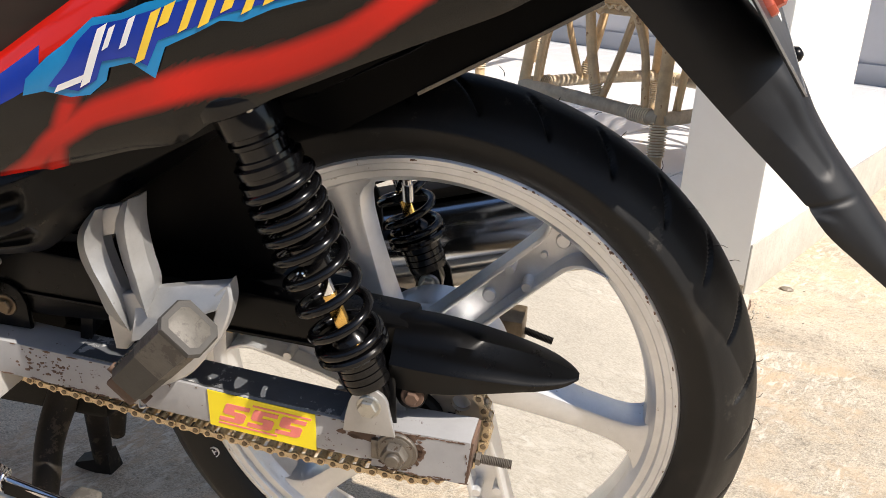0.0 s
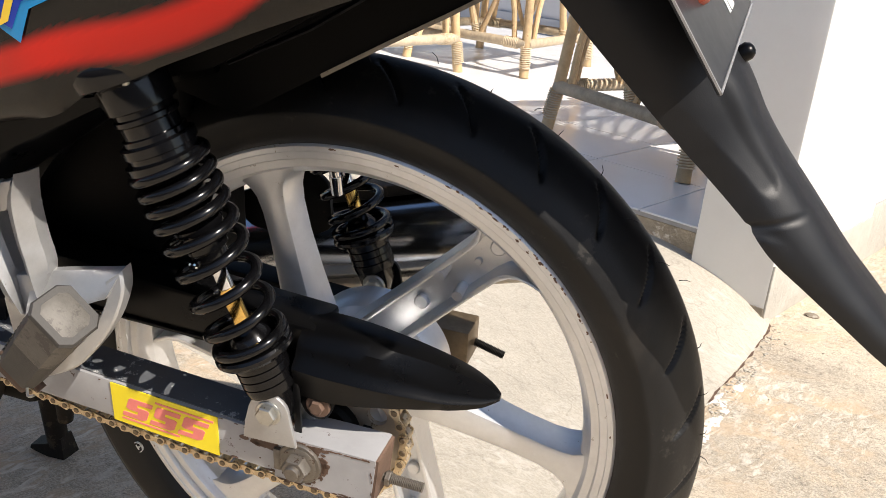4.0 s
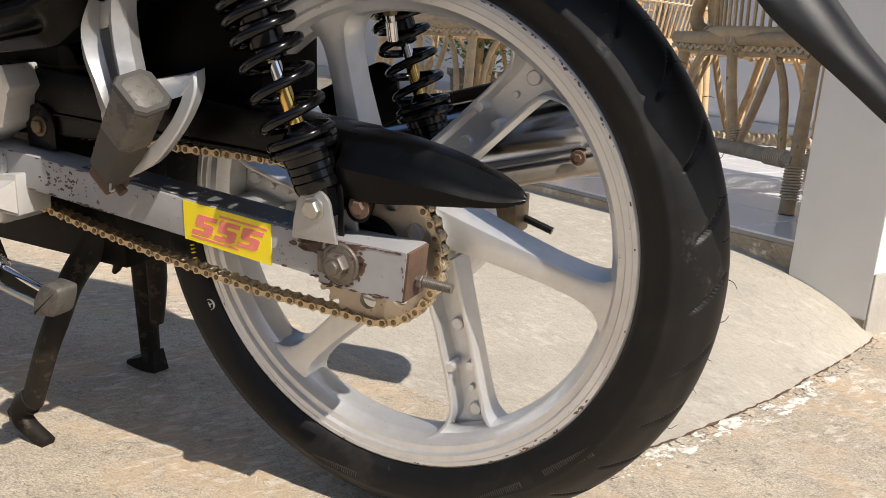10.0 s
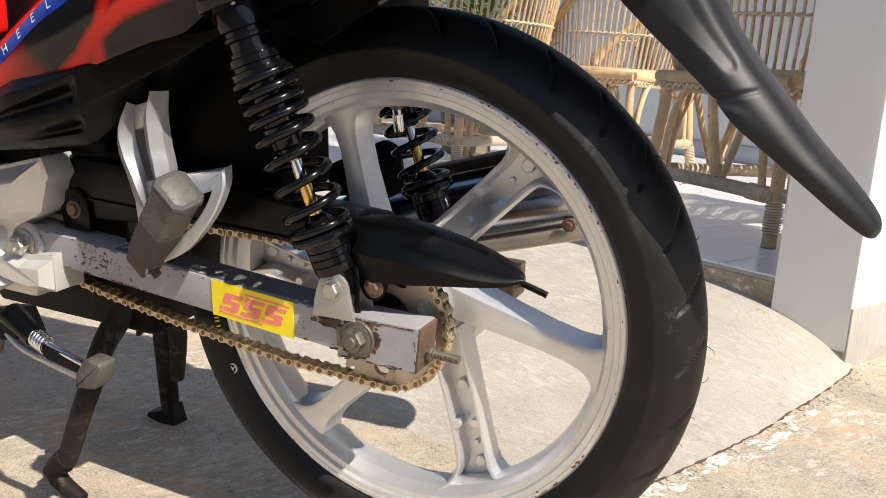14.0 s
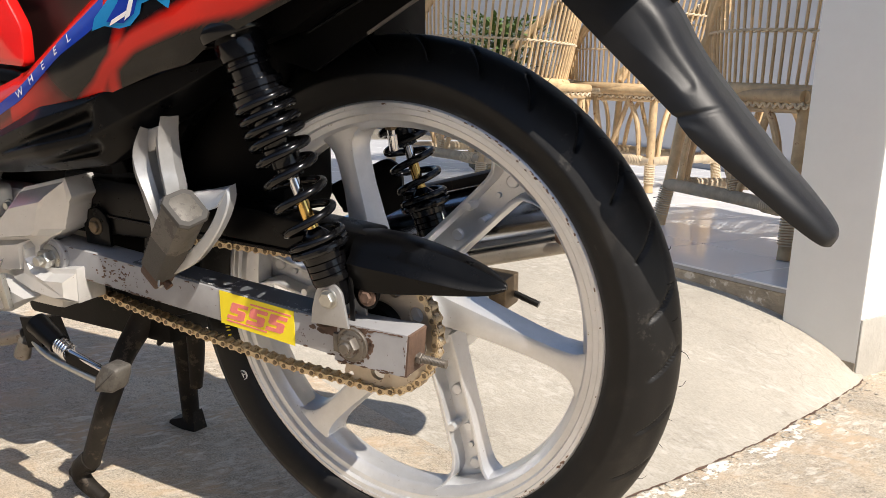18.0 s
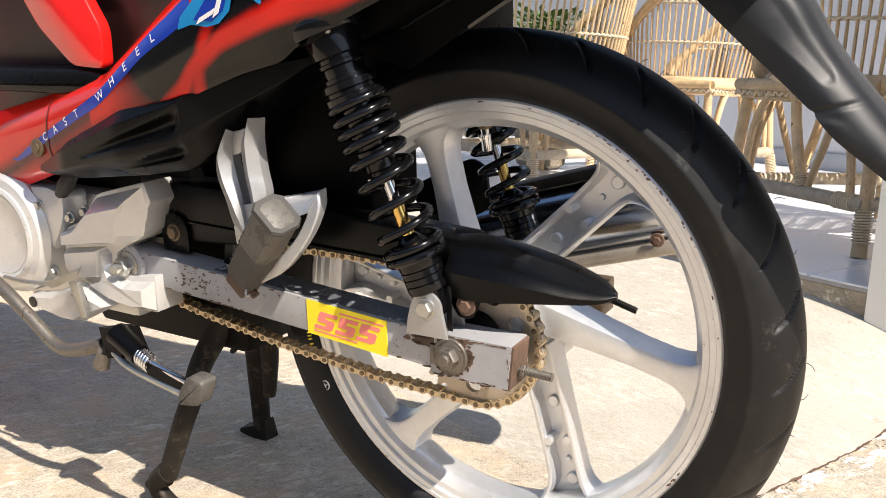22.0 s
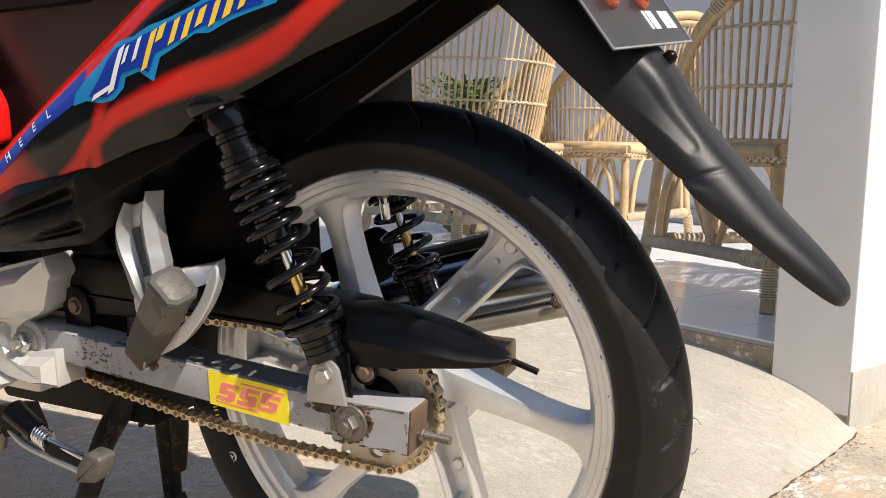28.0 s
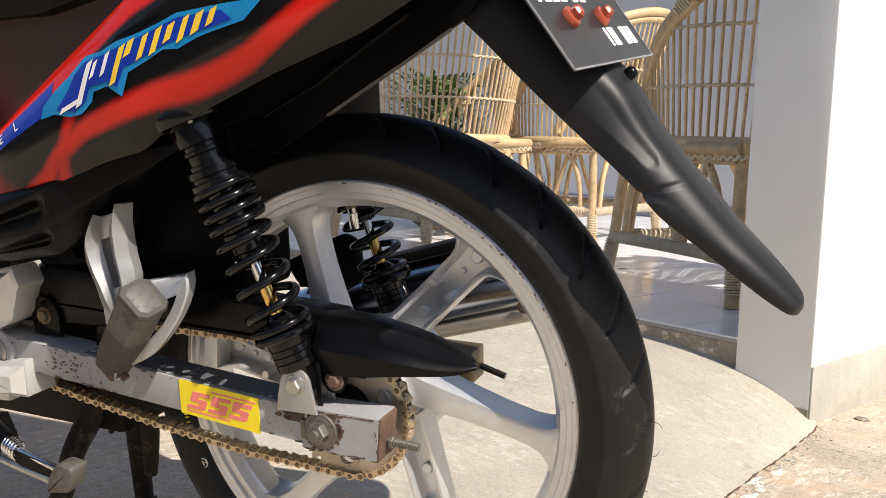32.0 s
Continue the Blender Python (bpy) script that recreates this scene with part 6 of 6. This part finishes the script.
def ramp_foot(b):
    """How far the ramp's side reaches past the terrace corner, b out from the terrace."""
    return 0.010 + 0.080 * min(1.0, b / 0.45) ** 0.75 + 0.004 * math.sin(9 * b + 1)


def apron_z(d, b):
    """Height of the cement ramp, d inward from its foot and b out from the terrace."""
    rise = 0.132 * (1 - math.exp(-max(0.0, d) / (0.14 + 0.75 * b)))
    return max(0.0, rise * (1 - min(1.0, b / 0.92) ** 1.15)) + 0.0005


bm = bmesh.new()
vs = []
for j in range(41):
    b = 0.92 * j / 40
    row = []
    for i in range(61):
        a = 3.2 * (i / 60) ** 2.2
        row.append(bm.verts.new((ramp_foot(b) - a, -b - 0.0005 + (0.0 if j else 0.012), yard_z(-b) + apron_z(a, b) * (1 - yard_z(-b) / 0.128) + 0.0015 * noise.noise((a * 6, b * 6, 0)) * (1 if i and j < 40 else 0) + 0.002 - 0.0045 * (j / 40) ** 6 - (0.003 if i == 0 else 0.0))))
    vs.append(row)
for j in range(40):
    for i in range(60):
        bm.faces.new((vs[j][i], vs[j][i + 1], vs[j + 1][i + 1], vs[j + 1][i]))
structure("ramp", bm, APRON, "smooth sunlit cement ramp up to the terrace", HOUSE)
# broken mortar band along the ramp's foot, rising unevenly out of the yard
def mortar(x, y):
    e = max(0.0, 1 - ((x - ramp_foot(-y) - 0.016 - 0.012 * noise.noise((y * 7, 3, 0))) / 0.034) ** 2) * max(0.0, min(1.0, (-y - 0.20) / 0.15))
    n = noise.noise((x * 40, y * 18, 1)) + 0.6 * noise.noise((x * 110, y * 60, 2)) + 0.4 * noise.noise((x * 300, y * 200, 5))
    return yard_z(y) - 0.0024 + e * (0.0024 + 0.0036 * n)


structure("mortar_band", grid_sheet(0.020, 0.155, -0.95, -0.15, 60, 380, mortar), MORTAR, "pale broken mortar along the foot of the ramp", HOUSE, 60)
# dark crack where the ramp meets the yard
bm = bmesh.new()
rng = random.Random(8)
last = None
for k in range(260):
    b = 0.93 * k / 259
    x = ramp_foot(b) + 0.001 + 0.004 * noise.noise((b * 14, 0, 0)) + 0.003 * noise.noise((b * 70, 4, 0))
    w = max(0.0, 0.0016 + 0.0030 * noise.noise((b * 40, 7, 0)))
    pair = (bm.verts.new((x - w, -b, yard_z(-b) + 0.0030)), bm.verts.new((x + w, -b, yard_z(-b) + 0.0030)))
    if last:
        bm.faces.new((last[0], last[1], pair[1], pair[0]))
    last = pair
structure("ramp_joint", bm, RUST, "dark cracked joint along the foot of the ramp", HOUSE)
# crumbled mortar along the ramp's foot
rng = random.Random(4)
bms = []
for k in range(420):
    b = rng.uniform(0.0, 0.9)
    x = ramp_foot(b) + rng.gauss(0.008, 0.012)
    r = 0.0008 + 0.0035 * rng.random() ** 3
    q = bmesh.new()
    bmesh.ops.create_icosphere(q, subdivisions=1, radius=r)
    for v_ in q.verts:
        v_.co *= rng.uniform(0.7, 1.3)
        v_.co.z *= 0.4
    bms.append(moved(q, Matrix.Translation((x, -b, yard_z(-b) + 0.001))))
crumbs = structure("mortar_crumbs", join(*bms), APRON, "crumbled mortar along the foot of the ramp", HOUSE)
crumbs["kind"] = "stuff"
bms = []
for k in range(60):
    x, y, r = rng.uniform(0.15, 1.4), rng.uniform(-0.4, 1.6), rng.uniform(0.001, 0.003)
    q = bmesh.new()
    bmesh.ops.create_icosphere(q, subdivisions=1, radius=r)
    for v_ in q.verts:
        v_.co *= rng.uniform(0.7, 1.3)
        v_.co.z *= 0.5
    bms.append(moved(q, Matrix.Translation((x, y, yard_z((Vector((x, y, 0)) - CORNER).dot(Wd)) + 0.001))))
grit = structure("yard_grit", join(*bms), RAWEDGE, "small stones and grit on the yard")
grit["kind"] = "stuff"
bm = bmesh.new()
bmesh.ops.create_icosphere(bm, subdivisions=2, radius=0.010)
for v_ in bm.verts:
    v_.co *= 1 + 0.25 * noise.noise(v_.co * 120)
    v_.co.x, v_.co.z = v_.co.x * 1.5, v_.co.z * 0.5
pebble = part("pebble", bm, RAWEDGE)
pebble.matrix_world = Matrix.Translation((0.523, 1.162, 0.022))
tagged(pebble, "small dark brown stone lying on the yard", "stone")
structure("cornice_step", box(-7.0, 4.0, 2.486, 2.4995, FLOOR, FLOOR + 0.09, 0.002), SHADEWALL, "grey skirting along the house wall", HOUSE)



# ---- rattan chairs ----
def binding(a, b, r, turns=7, wire=0.0022):
    """Cane wound round a joint from a to b."""
    a, b = Vector(a), Vector(b)
    m = along(a, b)
    n = turns * 14
    l = (b - a).length
    pts = [m @ Vector((r * math.cos(2 * math.pi * k / 14), r * math.sin(2 * math.pi * k / 14), l * k / n)) for k in range(n + 1)]
    return tube(pts, wire, 6)


def rattan_chair(m, label):
    ch = thing("rattan_chair", label, "chair", m, "rattan chairs on the terrace")
    HW, HD, SZ = 0.29, 0.27, 0.400
    cor = [(HW, -HD), (-HW, -HD), (-HW, HD), (HW, HD)]
    for x, y in cor:
        part("leg", tube([(x * 1.02, y * 1.02, 0.0), (x * 0.97, y * 0.97, 0.13), (x * 0.90, y * 0.90, SZ)], [0.019, 0.017, 0.016], 12, 5), RATTAN, ch)
        part("foot_binding", binding((x * 1.015, y * 1.015, 0.035), (x * 0.98, y * 0.98, 0.115), 0.0205, 12), BINDING, ch)
    for k in range(4):
        (x0, y0), (x1, y1) = cor[k], cor[(k + 1) % 4]
        mid = Vector(((x0 + x1) / 2, (y0 + y1) / 2, 0))
        part("stretcher", tube([(x0 * 0.98, y0 * 0.98, 0.125), tuple(mid + Vector((0, 0, 0.128))), (x1 * 0.98, y1 * 0.98, 0.125)], 0.0185, 12, 5), RATTANDARK, ch)
        part("stretcher_binding", binding((x0 * 0.92 + x1 * 0.06, y0 * 0.92 + y1 * 0.06, 0.125), (x0 * 0.80 + x1 * 0.18, y0 * 0.80 + y1 * 0.18, 0.126), 0.0200, 9), BINDING, ch)
        part("seat_rail", tube([(x0 * 0.98, y0 * 0.98, SZ), tuple(mid * 1.03 + Vector((0, 0, SZ))), (x1 * 0.98, y1 * 0.98, SZ)], 0.017, 12, 5), RATTAN, ch)
        part("rail_binding", binding(tuple(mid * 1.03 + Vector(((x1 - x0) * 0.04, (y1 - y0) * 0.04, SZ))), tuple(mid * 1.03 + Vector(((x0 - x1) * 0.04, (y0 - y1) * 0.04, SZ))), 0.019, 8), BINDING, ch)
        # bent braces: an arch under the rail and two slanting struts
        e0, e1 = Vector((x0, y0, 0)), Vector((x1, y1, 0))
        P_ = lambda f, z: tuple(e0.lerp(e1, f) * 0.97 + Vector((0, 0, z)))
        part("arch", tube([P_(0.10, 0.13), P_(0.14, 0.27), P_(0.24, 0.365), P_(0.38, 0.382), P_(0.48, 0.36)], 0.0105, 10, 6), RATTAN, ch)
        part("arch", tube([P_(0.90, 0.13), P_(0.86, 0.27), P_(0.76, 0.365), P_(0.62, 0.382), P_(0.52, 0.36)], 0.0105, 10, 6), RATTAN, ch)
        part("strut", tube([P_(0.42, 0.13), P_(0.50, 0.26), P_(0.55, 0.39)], [0.015, 0.014, 0.013], 10, 4), RATTAN, ch)
        part("strut", tube([P_(0.40, 0.13), P_(0.30, 0.26), P_(0.22, 0.39)], 0.0100, 10, 4), RATTAN, ch)
        part("strut_binding", binding(P_(0.425, 0.145), P_(0.445, 0.175), 0.0165, 5), BINDING, ch)
        part("skirt", tube([P_(0.03, SZ - 0.032), P_(0.5, SZ - 0.036), P_(0.97, SZ - 0.032)], 0.0080, 8, 4), RATTAN, ch)
    # woven seat
    for k in range(30):
        x = -HW * 0.93 + 2 * HW * 0.93 * k / 29
        part("seat_slat", tube([(x, -HD * 0.97, SZ + 0.010), (x, 0, SZ + 0.004), (x, HD * 0.97, SZ + 0.010)], 0.0062, 6, 3), RATTAN, ch)
    # braided edge under the front rail
    for k in range(4):
        (x0, y0), (x1, y1) = cor[k], cor[(k + 1) % 4]
        pts = []
        for i in range(90):
            f = i / 89
            pts.append((x0 + (x1 - x0) * f, (y0 + (y1 - y0) * f), SZ - 0.022 + 0.006 * math.sin(i * 1.4)))
        part("braid", tube(pts, 0.0050, 6), BINDING, ch)
    # barrel back: a rail that climbs from the seat's front corners to the top of the back, spindles and woven bands
    def rim(f, h):
        a = radians(-48 + 276 * f)
        k = math.sin(math.pi * f)
        top = 0.035 + 0.50 * k ** 0.9
        rx, ry = HW * (1.04 + 0.20 * h * k), HD * (1.06 + 0.34 * h * k)
        return Vector((rx * math.cos(a), ry * math.sin(a) + 0.02 * h * k, SZ + 0.012 + top * h))
    for nm, h, r in (("arm_rail", 1.0, 0.0175), ("arm_rail", 0.945, 0.0125)):
        part(nm, tube([rim(i / 40, h) for i in range(41)], r, 12, 2), RATTAN, ch)
    part("base_ring", tube([rim(i / 40, 0.0) for i in range(41)], 0.0190, 12, 2), RATTAN, ch)
    for i in range(61):
        f = 0.03 + 0.94 * i / 60
        part("spindle", tube([rim(f, 0.02), rim(f, 0.5), rim(f, 0.97)], 0.0046, 6, 2), RATTAN, ch)
    for z in (0.150, 0.300):
        for s in (-1, 1):
            pts = []
            for i in range(181):
                f = i / 180
                top = 0.035 + 0.50 * math.sin(math.pi * f) ** 0.9
                if top < z + 0.02:
                    continue
                q = rim(f, z / top)
                out = Vector((q.x, q.y, 0)).normalized()
                pts.append(q + out * s * 0.0060 * math.cos(i * math.pi / 3) + Vector((0, 0, 0.003 * math.sin(i * math.pi / 3) * s)))
            part("woven_band", tube(pts, 0.0034, 6), BINDING, ch)
    for f in (0.0, 1.0):
        q, g = rim(f, 0.0), rim(f + (0.06 if f == 0 else -0.06), 1.0)
        out = Vector((q.x * 0.25, -0.035, 0))
        part("arm_loop", tube([q, q + out * 0.7 + Vector((0, 0, 0.022)), q + out * 0.8 + Vector((0, 0, 0.070)), g], [0.018, 0.019, 0.018, 0.0175], 12, 6), RATTAN, ch)
        part("arm_binding", binding(tuple(rim(f + (0.03 if f == 0 else -0.03), 0.0)), tuple(rim(f + (0.07 if f == 0 else -0.07), 0.0)), 0.0225, 8, 0.0030), BINDING, ch)
        part("arm_binding", binding(tuple(rim(f + (0.20 if f == 0 else -0.20), 1.0)), tuple(rim(f + (0.225 if f == 0 else -0.225), 1.0)), 0.0205, 6, 0.0028), BINDING, ch)
    return ch


def turn_to(x, y, fx, fy):
    """Stands a chair at x, y so that its front looks along fx, fy."""
    return Matrix.Translation((x, y, FLOOR)) @ Matrix.Rotation(math.atan2(fx, -fy), 4, "Z")


chair = rattan_chair(turn_to(0.215, 1.905, -0.74, 0.67), "peeled rattan armchair with woven bindings on the terrace")
copy_thing(chair, turn_to(-1.06, 2.48, -0.93, 0.36))
copy_thing(chair, turn_to(-0.64, 3.08, -0.96, 0.26))


# ---- planting behind the chairs ----
def shrub(x, y, z, height, spread, n, seed, label):
    r_ = random.Random(seed)
    pl_ = thing("potted_shrub", label, "plant", Matrix.Translation((x, y, z)), "shrubs by the house")
    part("pot", lathe([(0.08, 0.0), (0.11, 0.02), (0.13, 0.20), (0.145, 0.21), (0.145, 0.235), (0.12, 0.235), (0.11, 0.20)], 32, "z"), RAWEDGE, pl_)
    bm_ = bmesh.new()
    for k in range(n):
        a, t_ = r_.uniform(0, 2 * math.pi), r_.random()
        c = Vector((spread * t_ * math.cos(a), spread * t_ * math.sin(a), 0.22 + height * r_.random() ** 0.7))
        d = Vector((math.cos(a), math.sin(a), r_.uniform(-0.5, 0.9))).normalized() * r_.uniform(0.03, 0.06)
        w = d.cross(Vector((0, 0, 1))).normalized() * r_.uniform(0.008, 0.014)
        q = [bm_.verts.new(c), bm_.verts.new(c + d * 0.5 + w), bm_.verts.new(c + d), bm_.verts.new(c + d * 0.5 - w)]
        bm_.faces.new(q)
    part("leaves", bm_, LEAF, pl_)
    for k in range(9):
        a = r_.uniform(0, 6.28)
        part("stem", tube([(0, 0, 0.2), (0.4 * spread * math.cos(a), 0.4 * spread * math.sin(a), 0.25 + height * 0.5), (0.8 * spread * math.cos(a), 0.8 * spread * math.sin(a), 0.22 + height * r_.uniform(0.7, 1.0))], [0.006, 0.002], 6, 4), RATTANDARK, pl_)
    return pl_


shrub(-1.25, 2.95, FLOOR, 0.47, 0.27, 2600, 3, "bushy green potted shrub behind the chairs")
shrub(-2.05, 1.75, 0.02, 0.55, 0.35, 700, 5, "half dry potted shrub beside the terrace")
shrub(-2.75, 2.60, FLOOR, 0.75, 0.40, 900, 6, "leafy potted shrub at the far end of the terrace")
